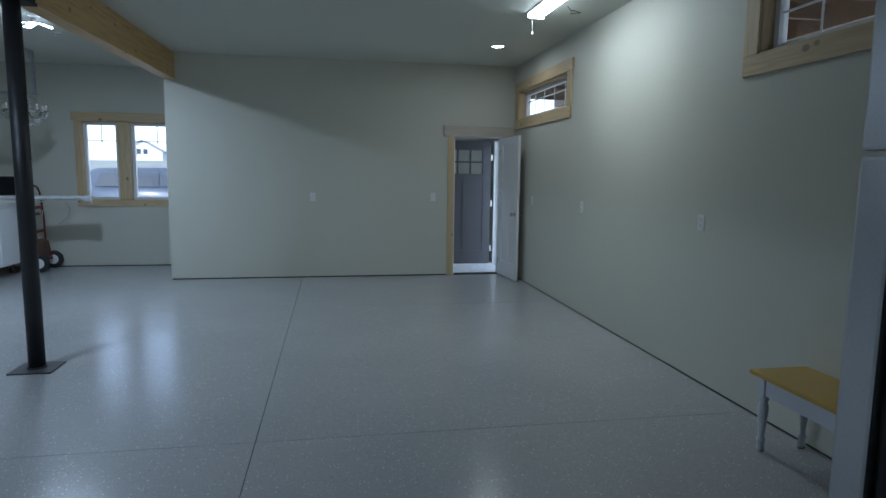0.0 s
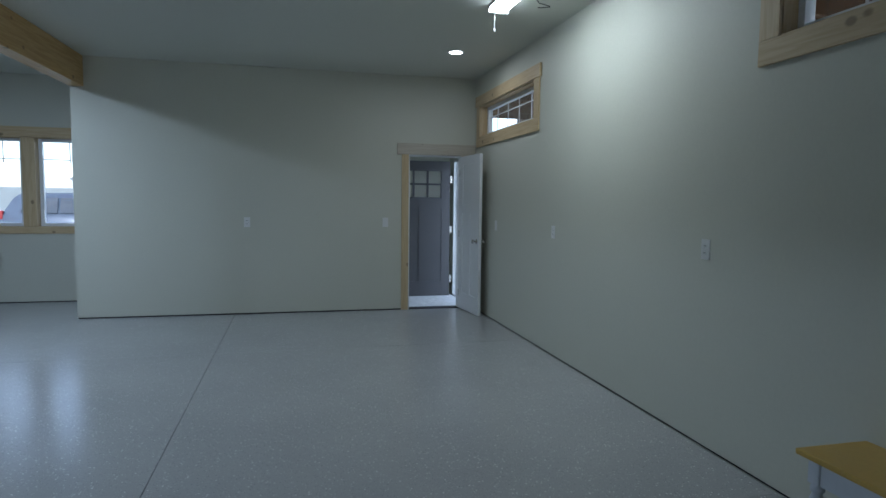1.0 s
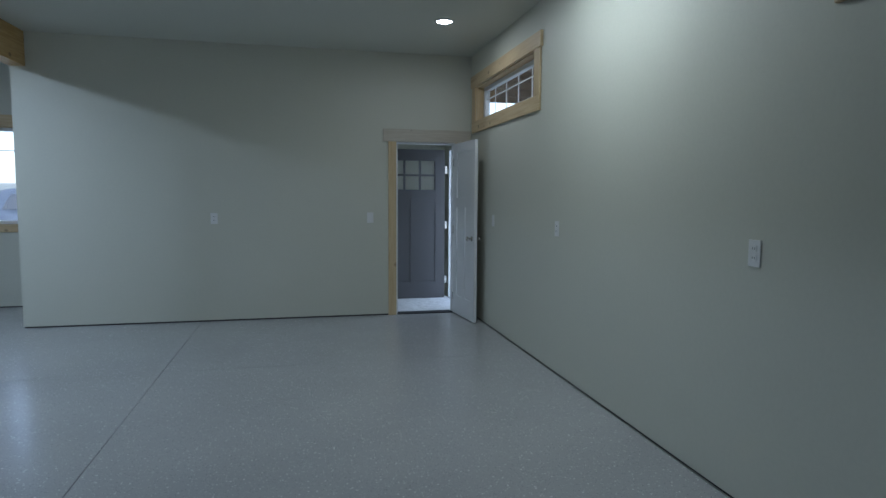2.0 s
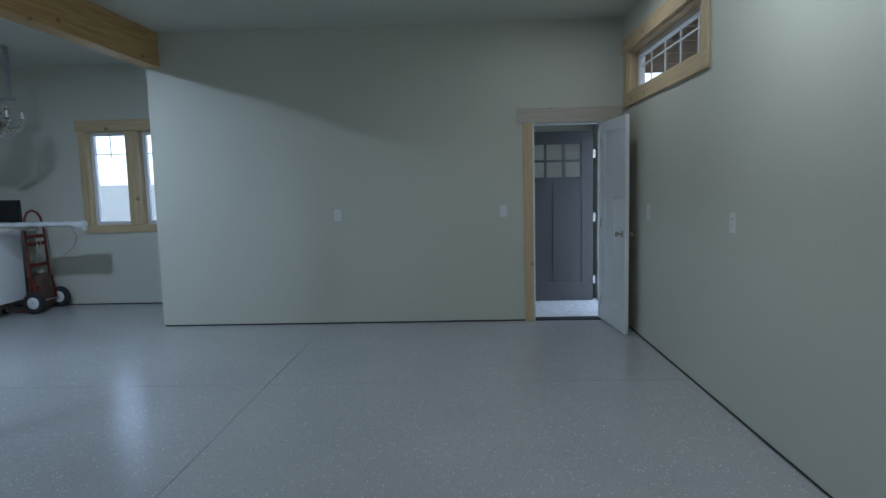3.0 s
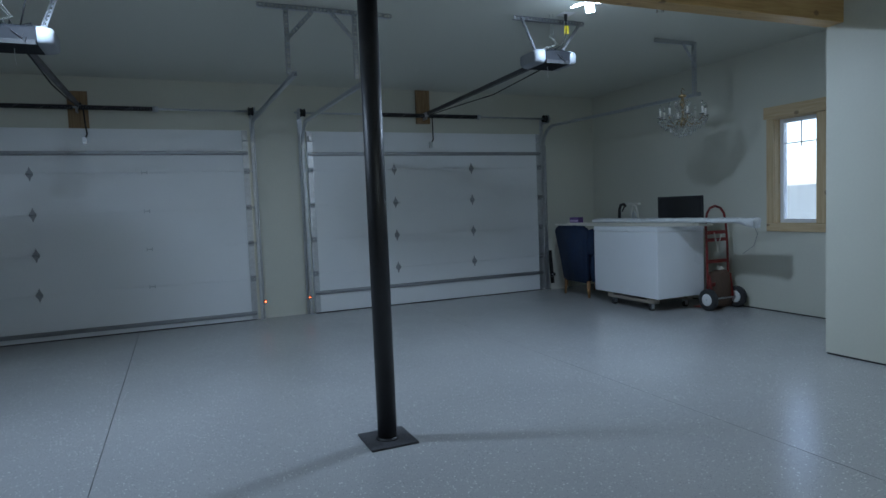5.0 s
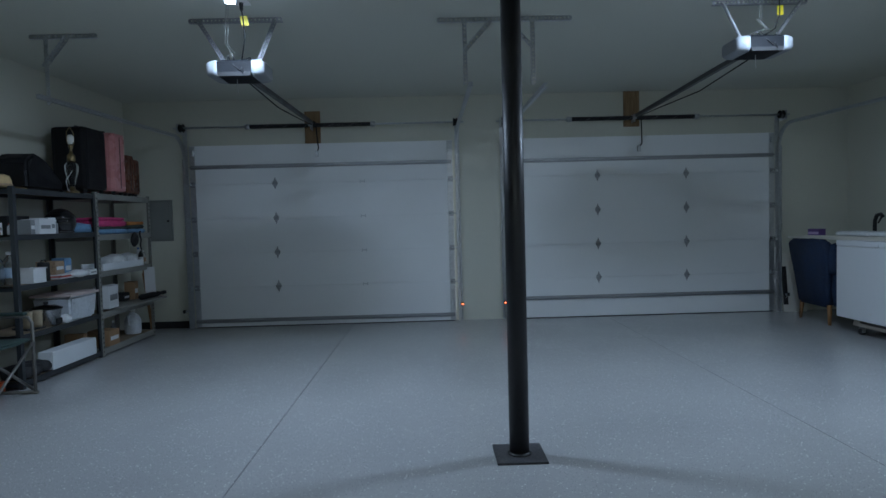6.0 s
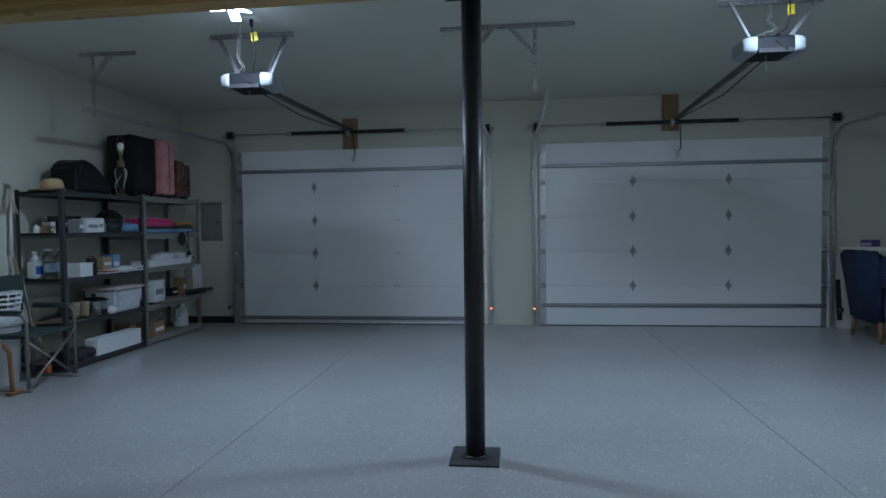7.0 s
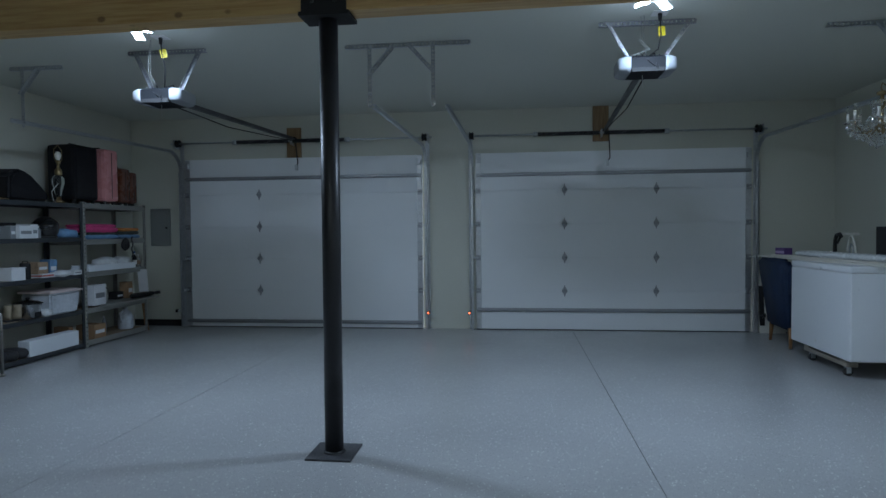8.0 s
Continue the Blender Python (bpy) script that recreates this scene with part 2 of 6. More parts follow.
def extrude(bm, outline, h0, h1, m=None):
    """A prism over an outline of (x, y), from h0 to h1 along z."""
    lo = [bm.verts.new((x, y, h0)) for x, y in outline]
    hi = [bm.verts.new((x, y, h1)) for x, y in outline]
    bm.faces.new(lo[::-1])
    bm.faces.new(hi)
    n = len(lo)
    for k in range(n):
        bm.faces.new((lo[k], lo[(k + 1) % n], hi[(k + 1) % n], hi[k]))
    if m is not None:
        bmesh.ops.transform(bm, matrix=m, verts=lo + hi)
    return bm


def mesh_of(name, bm, mat):
    bmesh.ops.recalc_face_normals(bm, faces=bm.faces)
    me = bpy.data.meshes.new(name)
    bm.to_mesh(me)
    bm.free()
    me.materials.append(mat)
    return me


def part(name, bm, mat, parent, label=""):
    ob = new(name, mesh_of(name, bm, mat))
    ob.parent = parent
    return tagged(ob, label)


def thing(name, label, category, m=None, group="", kind=""):
    """An Empty at the base of a thing; its parts are built round the origin."""
    ob = new(name)
    ob.empty_display_size = 0.1
    ob.matrix_basis = m or Matrix()
    return tagged(ob, label, category, group, kind)


def solid(name, bm, mat, label, category, m=None, group="", kind=""):
    ob = new(name, mesh_of(name, bm, mat))
    ob.matrix_basis = m or Matrix()
    return tagged(ob, label, category, group, kind)


def B():
    return bmesh.new()


def cushion(bm, x0, x1, y0, y1, z0, z1, bulge=0.02, m=None, seed=0):
    """A padded block: a grid box with rounded, slightly uneven faces."""
    n = 7
    pts = {}
    def v(i, j, k):
        key = (i, j, k)
        if key not in pts:
            a, b, c = (2 * q / n - 1 for q in key)
            f = 1 + 0 * seed
            px = a * (1 + bulge / abs(x1 - x0) * 2 * (1 - b * b) * (1 - c * c) * f)
            py = b * (1 + bulge / abs(y1 - y0) * 2 * (1 - a * a) * (1 - c * c) * f)
            pz = c * (1 + bulge / abs(z1 - z0) * 2 * (1 - a * a) * (1 - b * b) * f)
            r = 1 - 0.05 * (abs(a * b * c)) - 0.02 * (abs(a * b) + abs(b * c) + abs(a * c)) * 0.5
            q = Vector(((x0 + x1) / 2 + px * r * (x1 - x0) / 2, (y0 + y1) / 2 + py * r * (y1 - y0) / 2, (z0 + z1) / 2 + pz * r * (z1 - z0) / 2))
            q += Vector((1, 1, 1)) * noise.noise(q * 7 + Vector((seed, 0, 0))) * 0.008
            pts[key] = bm.verts.new(m @ q if m is not None else q)
        return pts[key]
    for i in range(n):
        for j in range(n):
            for s in (0, n):
                for quad in (((i, j, s), (i + 1, j, s), (i + 1, j + 1, s), (i, j + 1, s)), ((i, s, j), (i + 1, s, j), (i + 1, s, j + 1), (i, s, j + 1)), ((s, i, j), (s, i + 1, j), (s, i + 1, j + 1), (s, i, j + 1))):
                    bm.faces.new([v(*q) for q in quad]).smooth = True
    return bm


def boxes(*rows, bevel=0.0):
    bm = B()
    for r in rows:
        box(bm, *r, bevel=bevel)
    return bm


def walling(name, across, c0, c1, u0, u1, z0, z1, holes, mat, label):
    """A wall across x or y, from c0 to c1 thick, over u0..u1 and z0..z1, with holes (u0, u1, z0, z1) right through it."""
    us = sorted({u0, u1, *(v for h in holes for v in h[:2])})
    zs = sorted({z0, z1, *(v for h in holes for v in h[2:])})
    us, zs = [u for u in us if u0 <= u <= u1], [z for z in zs if z0 <= z <= z1]
    full = lambda i, k: 0 <= i < len(us) - 1 and 0 <= k < len(zs) - 1 and not any(
        h[0] < (us[i] + us[i + 1]) / 2 < h[1] and h[2] < (zs[k] + zs[k + 1]) / 2 < h[3] for h in holes)
    bm = B()
    put = lambda c, u, z: bm.verts.new((c, u, z) if across == "x" else (u, c, z))
    quad = lambda *p: bm.faces.new([put(*q) for q in p])
    for i in range(len(us) - 1):
        for k in range(len(zs) - 1):
            if not full(i, k):
                continue
            a, b, lo, hi = us[i], us[i + 1], zs[k], zs[k + 1]
            for c in (c0, c1):
                quad((c, a, lo), (c, b, lo), (c, b, hi), (c, a, hi))
            for di, dk, p, q in ((-1, 0, (a, lo), (a, hi)), (1, 0, (b, lo), (b, hi)), (0, -1, (a, lo), (b, lo)), (0, 1, (a, hi), (b, hi))):
                if not full(i + di, k + dk):
                    quad((c0, *p), (c1, *p), (c1, *q), (c0, *q))
    bmesh.ops.remove_doubles(bm, verts=bm.verts, dist=1e-5)
    return solid(name, bm, mat, label, "wall", kind="structure")


# ---- the shell ----
ENTRY = (-0.905, -0.185, -1.0, 2.04)         # opening in the partition
HIGH_1 = (-2.09, -0.235, 2.27, 2.665)         # high windows in the side wall
HIGH_2 = (-7.15, -5.29, 2.27, 2.665)
WINDOW = (-6.40, -4.95, 1.02, 2.225)
FRONT_DOOR = (0.21, 1.13, 0.0, 2.06)       # outer doorway in the side wall, beyond the partition
walling("wall_east", "x", 0.0, 0.16, BACK - 0.15, NORTH + 0.16, -0.15, CEIL, [HIGH_1, HIGH_2, FRONT_DOOR], WALL, "pale painted side wall with two high windows")
walling("wall_partition", "y", 0.0, 0.12, PART_END, 0.0, 0.016, CEIL, [ENTRY], WALL, "pale painted partition wall with an open doorway")
walling("wall_north", "y", NORTH, NORTH + 0.16, WEST - 0.16, 0.0, -0.15, CEIL, [WINDOW], WALL, "pale painted outer wall with a pine-trimmed window")
walling("wall_west", "x", WEST - 0.16, WEST, SOUTH, NORTH, -0.15, CEIL, [(a, b, 0.0, DOOR_H) for a, b in DOORS], WALL, "pale painted wall round the two garage doors")
walling("wall_south", "y", SOUTH - 0.15, SOUTH, WEST - 0.16, -4.9, -0.15, CEIL, [], WALL, "pale painted wall behind the shelving")
walling("wall_south_return", "x", -4.9, -4.75, BACK, SOUTH, -0.15, CEIL, [], WALL, "pale painted return wall")
walling("wall_back", "y", BACK - 0.15, BACK, -4.9, 0.0, -0.15, CEIL, [], WALL, "pale painted back wall")
walling("wall_vestibule", "x", -2.0, -1.9, 0.12, NORTH, 0.0, CEIL, [], WALL, "pale painted vestibule wall")
walling("wall_recess", "x", PART_END, PART_END + 0.12, 0.12, NORTH, 0.016, CEIL, [], WALL, "pale painted end wall of the recess")

solid("ceiling", boxes((WEST - 0.16, 0.16, BACK - 0.15, NORTH + 0.16, CEIL, CEIL + 0.2)), CEILING, "pale sprayed textured ceiling", "ceiling", kind="structure")
floor = solid("floor", boxes((WEST - 0.16, 0.16, BACK - 0.15, NORTH + 0.16, -0.15, -0.010)), JOINT, "grey flaked epoxy garage floor with saw-cut joints", "floor", kind="structure")
g = 0.0022
XS, YS = (WEST - 0.15, -3.08, -0.012), (BACK, -8.90, -5.45, -1.995, NORTH - 0.004)
for xa, xb in zip(XS, XS[1:]):
    for ya, yb in zip(YS, YS[1:]):
        part("slab", boxes((xa + g, xb - g, ya + g, yb - g, -0.010, 0.0)), FLOOR, floor)

# ---- near-black strips for the shaded gap under the wall boards, and a rubber base ----
solid("wall_foot_strip", boxes((PART_END + 0.01, ENTRY[0] - 0.03, 0.006, 0.11, 0.0, 0.016)), GAPSHADE, "near-black filler for the shaded gap under the partition boards", "trim", kind="structure")
solid("wall_foot_strip", boxes((-0.004, 0.0, -8.4, -0.06, 0.0, 0.008)), GAPSHADE, "near-black strip for the shaded gap at the side wall's foot", "trim", kind="structure")
solid("wall_foot_strip", boxes((WEST + 0.01, PART_END, NORTH - 0.004, NORTH, 0.0, 0.012)), GAPSHADE, "near-black strip for the shaded gap at the outer wall's foot", "trim", kind="structure")
solid("wall_foot_strip", boxes((WEST, WEST + 0.012, SOUTH, DOORS[0][0] - 0.09, 0.0, 0.095), bevel=0.003), BLACKMAT, "black rubber wall base in the corner", "trim", kind="structure")

# ---- beam and post ----
solid("ceiling_beam", boxes((-0.078, 0.078, BACK, -0.002, -0.348, -0.001), bevel=0.006), BEAM, "varnished glued-laminated timber beam under the ceiling", "beam", pose(-4.775, 0, CEIL, 0, 0, -1.2))
post = thing("post", "black painted round steel post on a floor plate", "post", pose(-4.855, -3.893, 0))
part("base_plate", boxes((-0.148, 0.148, -0.142, 0.142, 0.0, 0.012), bevel=0.003), SCUFFED, post, "scuffed black steel base plate")
bm = rod(B(), (0, 0, 0.012), (0, 0, 2.676), 0.057, sides=40)
part("shaft", bm, BLACK, post)
part("weld", lathe(B(), [(0.070, 0.012), (0.066, 0.018), (0.058, 0.024)], 28), BLACK, post)
part("saddle", boxes((-0.10, 0.105, -0.155, 0.155, 2.676, 2.700), (0.089, 0.099, -0.14, 0.14, 2.700, 2.90), (-0.092, -0.086, -0.14, 0.14, 2.700, 2.90), bevel=0.002), BLACKMAT, post, "black steel saddle bracket round the beam")
for yy in (-0.07, 0.07):
    for zz in (2.76, 2.85):
        part("bolt", rod(B(), (0.099, yy, zz), (0.109, yy, zz), 0.012, sides=6), BLACK, post)


# ---- windows: vinyl frame, glazing bars, pane, pine trim ----
def window(name, across, face, out, u0, u1, z0, z1, vbars, hbars, side_timber, casing=0.12, head=0.15, mull=None, label=""):
    """A window in a wall across x or y. face: the room side of the wall; out: +1, the way outside along that axis."""
    w = thing(name, label, "window", kind="structure")
    put = (lambda c0, c1, a, b, lo, hi: (face + out * c0, face + out * c1, a, b, lo, hi)) if across == "x" else (
        lambda c0, c1, a, b, lo, hi: (a, b, face + out * c0, face + out * c1, lo, hi))
    lights = [(u0, u1)] if mull is None else [(u0, mull[0]), (mull[1], u1)]
    for a, b in lights:
        f = part("window_frame", boxes(put(0.085, 0.15, a + 0.012, a + 0.055, z0 + 0.012, z1 - 0.012), put(0.085, 0.15, b - 0.055, b - 0.012, z0 + 0.012, z1 - 0.012),
                                       put(0.087, 0.148, a + 0.055, b - 0.055, z0 + 0.012, z0 + 0.055), put(0.087, 0.148, a + 0.055, b - 0.055, z1 - 0.055, z1 - 0.012), bevel=0.003), VINYL, w, "white vinyl window frame")
        pane = part("pane", boxes(put(0.115, 0.121, a + 0.05, b - 0.05, z0 + 0.05, z1 - 0.05)), GLASS, w)
        pane.visible_shadow = False
        for v in vbars:
            u = a + (b - a) * v[0]
            part("glazing_bar", boxes(put(0.106, 0.113, u - 0.006, u + 0.006, z0 + 0.055 + (z1 - z0 - 0.11) * v[1], z1 - 0.056)), VINYL, f)
        for v in hbars:
            z = z0 + (z1 - z0) * v
            part("glazing_bar", boxes(put(0.105, 0.114, a + 0.056, b - 0.056, z - 0.006, z + 0.006)), VINYL, f)
    # jamb lining
    part("jamb", boxes(put(0.002, 0.155, u0, u0 + 0.012, z0, z1)), PINE_Z, w)
    part("jamb", boxes(put(0.002, 0.155, u1 - 0.012, u1, z0, z1)), PINE_Z, w)
    part("head_lining", boxes(put(0.002, 0.155, u0 + 0.012, u1 - 0.012, z1 - 0.012, z1)), side_timber, w)
    part("window_sill", boxes(put(-0.001, 0.155, u0 + 0.012, u1 - 0.012, z0, z0 + 0.012)), side_timber, w)
    if mull:
        part("mullion", boxes(put(-0.018, 0.15, mull[0], mull[1], z0 + 0.012, z1 - 0.012), bevel=0.002), PINE_Z, w, "knotty pine mullion")
    c = casing
    part("casing", boxes(put(-0.019, -0.001, u0 - c, u0 + 0.006, z0 + 0.002, z1 - 0.002), bevel=0.002), PINE_Z, w)
    part("casing", boxes(put(-0.019, -0.001, u1 - 0.006, u1 + c, z0 + 0.002, z1 - 0.002), bevel=0.002), PINE_Z, w)
    part("apron", boxes(put(-0.020, -0.001, u0 - c, u1 + c, z0 - c, z0), bevel=0.002), side_timber, w, "knotty pine apron board")
    part("head_casing", boxes(put(-0.028, -0.001, u0 - c - 0.03, u1 + c + 0.03, z1, z1 + head), bevel=0.002), side_timber, w, "thick knotty pine head board")
    return w


window("window_1", "y", NORTH, 1, *WINDOW, [(0.5, 0.74)], [0.76], PINE, mull=(-5.88, -5.72), head=0.135, casing=0.085,
       label="double window with white vinyl frame and pine trim")
fifth = [(k / 5, 0.0) for k in range(1, 5)]
window("window_2", "x", 0.0, 1, *HIGH_1, fifth, [0.62], PINE_Y, casing=0.125, head=0.13, label="high awning window with glazing bars and pine trim")
window("window_3", "x", 0.0, 1, *HIGH_2, fifth, [0.62], PINE_Y, casing=0.125, head=0.13, label="high awning window with glazing bars and pine trim")

# ---- doorway in the partition, its open leaf, and the outer door beyond ----
d = thing("door_1", "pine-cased doorway in the partition with white jambs", "door frame", kind="structure")
e0, e1, _, eh = ENTRY
part("casing", boxes((e0 - 0.088, e0 + 0.004, -0.019, -0.001, 0.0, eh), bevel=0.002), PINE_Z, d)
part("casing", boxes((e1 - 0.004, e1 + 0.095, -0.019, -0.001, 0.0, eh), bevel=0.002), PINE_Z, d)
part("head_casing", boxes((e0 - 0.15, -0.003, -0.026, -0.001, eh, eh + 0.144), bevel=0.002), PINE_BLUE_LIT, d, "pine head board with a knot")
part("jamb", boxes((e0, e0 + 0.018, 0.0, 0.121, 0.0, eh - 0.018), (e0 + 0.018, e0 + 0.03, 0.05, 0.09, 0.0, eh - 0.018)), WHITE, d)
part("jamb", boxes((e1 - 0.018, e1, 0.0, 0.121, 0.0, eh - 0.018), (e1 - 0.03, e1 - 0.018, 0.05, 0.09, 0.0, eh - 0.018)), WHITE, d)
part("head_jamb", boxes((e0, e1, 0.0, 0.121, eh - 0.018, eh)), WHITE, d)
part("threshold", boxes((e0 + 0.02, e1 - 0.02, -0.004, 0.13, 0.0, 0.010), bevel=0.002), BLACKMAT, d, "dark rubber threshold strip")


def panel_door(bm, w, h, t, fields):
    """A leaf from x = 0 to w, y = 0 to t, with sunk fields (x0, x1, z0, z1) on both faces."""
    xs = sorted({0.0, w, *(v for f in fields for v in f[:2])})
    zs = sorted({0.0, h, *(v for f in fields for v in f[2:])})
    for a, b in zip(xs, xs[1:]):
        for lo, hi in zip(zs, zs[1:]):
            sunk = any(f[0] <= a and b <= f[1] and f[2] <= lo and hi <= f[3] for f in fields)
            k = 0.009 if sunk else 0.0
            box(bm, a, b, k, t - k, lo, hi)
    return bm


leaf = thing("interior_door", "white two-panel interior door standing wide open", "door", pose(e1 - 0.022, -0.006, 0.012, 0, 0, -84.5))
LW, LH = 0.69, 2.015
part("leaf", panel_door(B(), LW, LH, 0.035, [(0.11, LW - 0.11, 1.38, LH - 0.11), (0.11, LW / 2 - 0.04, 0.22, 1.27), (LW / 2 + 0.04, LW - 0.11, 0.22, 1.27)]), WHITE, leaf)
for side in (-1, 1):
    y0 = -0.002 if side < 0 else 0.037
    k = part("knob", lathe(B(), [(0.031, 0), (0.031, 0.006), (0.012, 0.012), (0.011, 0.032), (0.020, 0.038), (0.027, 0.050), (0.024, 0.062), (0.010, 0.067)], 20,
                           pose(LW - 0.065, y0, 0.93, -90 * side)), CHROME, leaf, "satin nickel door knob")
for z in (0.2, 1.0, 1.8):
    part("hinge", boxes((-0.008, 0.004, -0.004, 0.02, z - 0.045, z + 0.045)), CHROME, leaf)

fd = thing("front_door", "grey craftsman front door with six small panes, standing open", "door", pose(-0.075, 1.085, 0.014, 0, 0, 180.5))
FW, FH = 0.90, 2.02
part("leaf", panel_door(B(), FW, 1.435, 0.044, [(0.13, 0.425, 0.22, 1.30), (0.475, 0.77, 0.22, 1.30)]), GREYDOOR, fd)
part("glazed_rail", boxes((0, 0.13, 0, 0.044, 1.435, FH), (FW - 0.13, FW, 0, 0.044, 1.435, FH), (0.13, FW - 0.13, 0, 0.044, 1.895, FH), (0.13, FW - 0.13, 0.002, 0.042, 1.435, 1.455)), GREYDOOR, fd)
lw = (FW - 0.26) / 3
for i in range(3):
    for k in range(2):
        p = part("pane", boxes((0.13 + i * lw + 0.012, 0.13 + (i + 1) * lw - 0.012, 0.019, 0.025, 1.455 + k * 0.22 + 0.012, 1.455 + (k + 1) * 0.22 - 0.012)), GLASS, fd)
        p.visible_shadow = False
part("glazing_bars", boxes(*[(0.13 + i * lw - 0.013, 0.13 + i * lw + 0.013, 0.006, 0.038, 1.455, 1.895) for i in range(4)],
                           *[(0.13, FW - 0.13, 0.007, 0.037, z - 0.013, z + 0.013) for z in (1.468, 1.675, 1.882)]), GREYDOOR, fd)
part("sweep", boxes((0, FW, 0.004, 0.040, -0.010, 0.0)), BLACKMAT, fd)
for z in (0.25, 1.0, 1.75):
    part("hinge", boxes((-0.03, -0.001, 0.044, 0.050, z - 0.05, z + 0.05)), CHROME, fd)
of = thing("door_2", "white jambs of the outer doorway in the side wall", "door frame", kind="structure")
f0, f1, _, fh = FRONT_DOOR
part("jamb", boxes((0.0, 0.16, f1 - 0.03, f1, 0.0, fh), (0.045, 0.065, f1 - 0.045, f1 - 0.03, 0, fh)), WHITE, of)
part("jamb", boxes((0.0, 0.16, f0, f0 + 0.03, 0.0, fh)), WHITE, of)
part("head_jamb", boxes((0.0, 0.16, f0 + 0.03, f1 - 0.03, fh - 0.03, fh)), WHITE, of)
part("threshold", boxes((-0.01, 0.17, f0 + 0.03, f1 - 0.03, 0.0, 0.012)), GALV, of)
MAT = material("pale_floor_mat", (0.72, 0.73, 0.74), 0.8, vary=0.25, scale=14, fine=55, bump=0.5)
solid("vestibule_mat", boxes((-1.4, -0.02, 0.14, 1.20, 0.001, 0.009), bevel=0.002), MAT, "pale mottled mat on the vestibule floor", "mat")


# ---- switch and socket plates ----
def plate(m, kind):
    p = thing("wall_socket" if kind else "light_switch", "white plastic duplex socket plate on the wall" if kind else "white plastic rocker switch plate on the wall",
              "socket" if kind else "switch", m, "wall plates")
    part("cover", boxes((-0.037, 0.037, -0.006, 0.0, -0.060, 0.060), bevel=0.002), PLASTIC, p)
    if kind:
        for z in (-0.021, 0.021):
            o = part("outlet", boxes((-0.017, 0.017, -0.009, -0.006, z - 0.014, z + 0.014), bevel=0.003), PLASTIC, p)
            part("slots", boxes((-0.008, -0.005, -0.0095, -0.009, z - 0.004, z + 0.006), (0.005, 0.008, -0.0095, -0.009, z - 0.004, z + 0.006)), BLACKMAT, o)
    else:
        part("rocker", boxes((-0.016, 0.016, -0.010, -0.006, -0.032, 0.032), bevel=0.002), PLASTIC, p)


plate(pose(-2.924, 0, 1.15), 1)
plate(pose(-1.204, 0, 1.156), 0)
plate(pose(0, -0.935, 1.155, 0, 0, -90), 0)
plate(pose(0, -2.614, 1.162, 0, 0, -90), 1)
plate(pose(0, -4.80, 1.172, 0, 0, -90), 1)

# ---- lamps ----
GLOW = glow("led_face", (0.9, 0.96, 1.0), 14.0)
TUBE = glow("diffuser", (0.97, 1.0, 0.95), 5.0)


def led_cluster(x, y, turn):
    c = thing("ceiling_lamp", "white lamp holder with a folding LED panel lamp", "ceiling lamp", pose(x, y, CEIL, 0, 0, turn), "garage ceiling lamps")
    part("base", lathe(B(), [(0.062, 0.0), (0.060, -0.014), (0.040, -0.030), (0.026, -0.036)], 28), PLASTIC, c)
    part("hub", lathe(B(), [(0.024, -0.034), (0.024, -0.050), (0.036, -0.058), (0.036, -0.090), (0.020, -0.098)], 20), PLASTIC, c)
    for k in range(3):
        m = pose(0, 0, -0.080, 0, 0, 120 * k) @ pose(0.04, 0, 0, 0, 14, 0)
        w = part("wing", box(B(), 0.0, 0.12, -0.04, 0.04, -0.006, 0.006, m, 0.003), PLASTIC, c)
        part("led_panel", box(B(), 0.012, 0.112, -0.032, 0.032, -0.0085, -0.0062, m), GLOW, w)


led_cluster(*LIGHT_N, 20)
led_cluster(*LIGHT_S, 75)
can = thing("recessed_light", "white round recessed ceiling light, lit", "ceiling lamp", pose(-0.648, -1.386, CEIL))
part("trim_ring", lathe(B(), [(0.095, 0.0), (0.095, -0.006), (0.075, -0.012), (0.072, -0.004)], 36), PLASTIC, can)
part("lens", lathe(B(), [(0.071, -0.003), (0.071, -0.007), (0.02, -0.009)], 36), glow("lens_glow", (1.0, 0.98, 0.93), 6.0), can)
st = thing("strip_light", "white wraparound fluorescent ceiling fixture, lit, with a pull chain", "ceiling lamp", pose(-0.70, -3.585, CEIL))
part("pan", boxes((-0.085, 0.085, -0.61, 0.61, -0.020, 0.0), bevel=0.004), PLASTIC, st)
outline = [(-0.082, -0.012), (-0.075, -0.036), (-0.05, -0.054), (0.0, -0.060), (0.05, -0.054), (0.075, -0.036), (0.082, -0.012)]
part("diffuser", extrude(B(), outline, -0.60, 0.60, Matrix(((1, 0, 0, 0), (0, 0, 1, 0), (0, 1, 0, 0), (0, 0, 0, 1)))), TUBE, st)
part("end_cap", boxes((-0.087, 0.087, 0.601, 0.615, -0.06, 0.0), bevel=0.004), PLASTIC, st)
part("end_cap", boxes((-0.087, 0.087, -0.615, -0.601, -0.06, 0.0), bevel=0.004), PLASTIC, st)
part("pull_chain", rod(rod(B(), (-0.03, 0.62, -0.05), (-0.03, 0.62, -0.18), 0.0025), (-0.03, 0.62, -0.18), (-0.03, 0.62, -0.206), 0.006), PLASTIC, st)
WIRE = material("grey_wire", (0.08, 0.08, 0.08), 0.5)
solid("loose_cable", pipe(B(), [(-0.50, -3.28, CEIL - 0.01), (-0.44, -3.22, CEIL - 0.03), (-0.39, -3.16, CEIL - 0.012), (-0.34, -3.19, CEIL - 0.035), (-0.31, -3.13, CEIL - 0.02), (-0.36, -3.08, CEIL - 0.015), (-0.41, -3.12, CEIL - 0.03)], 0.004),
      WIRE, "dark loose cable end under the ceiling", "cable")


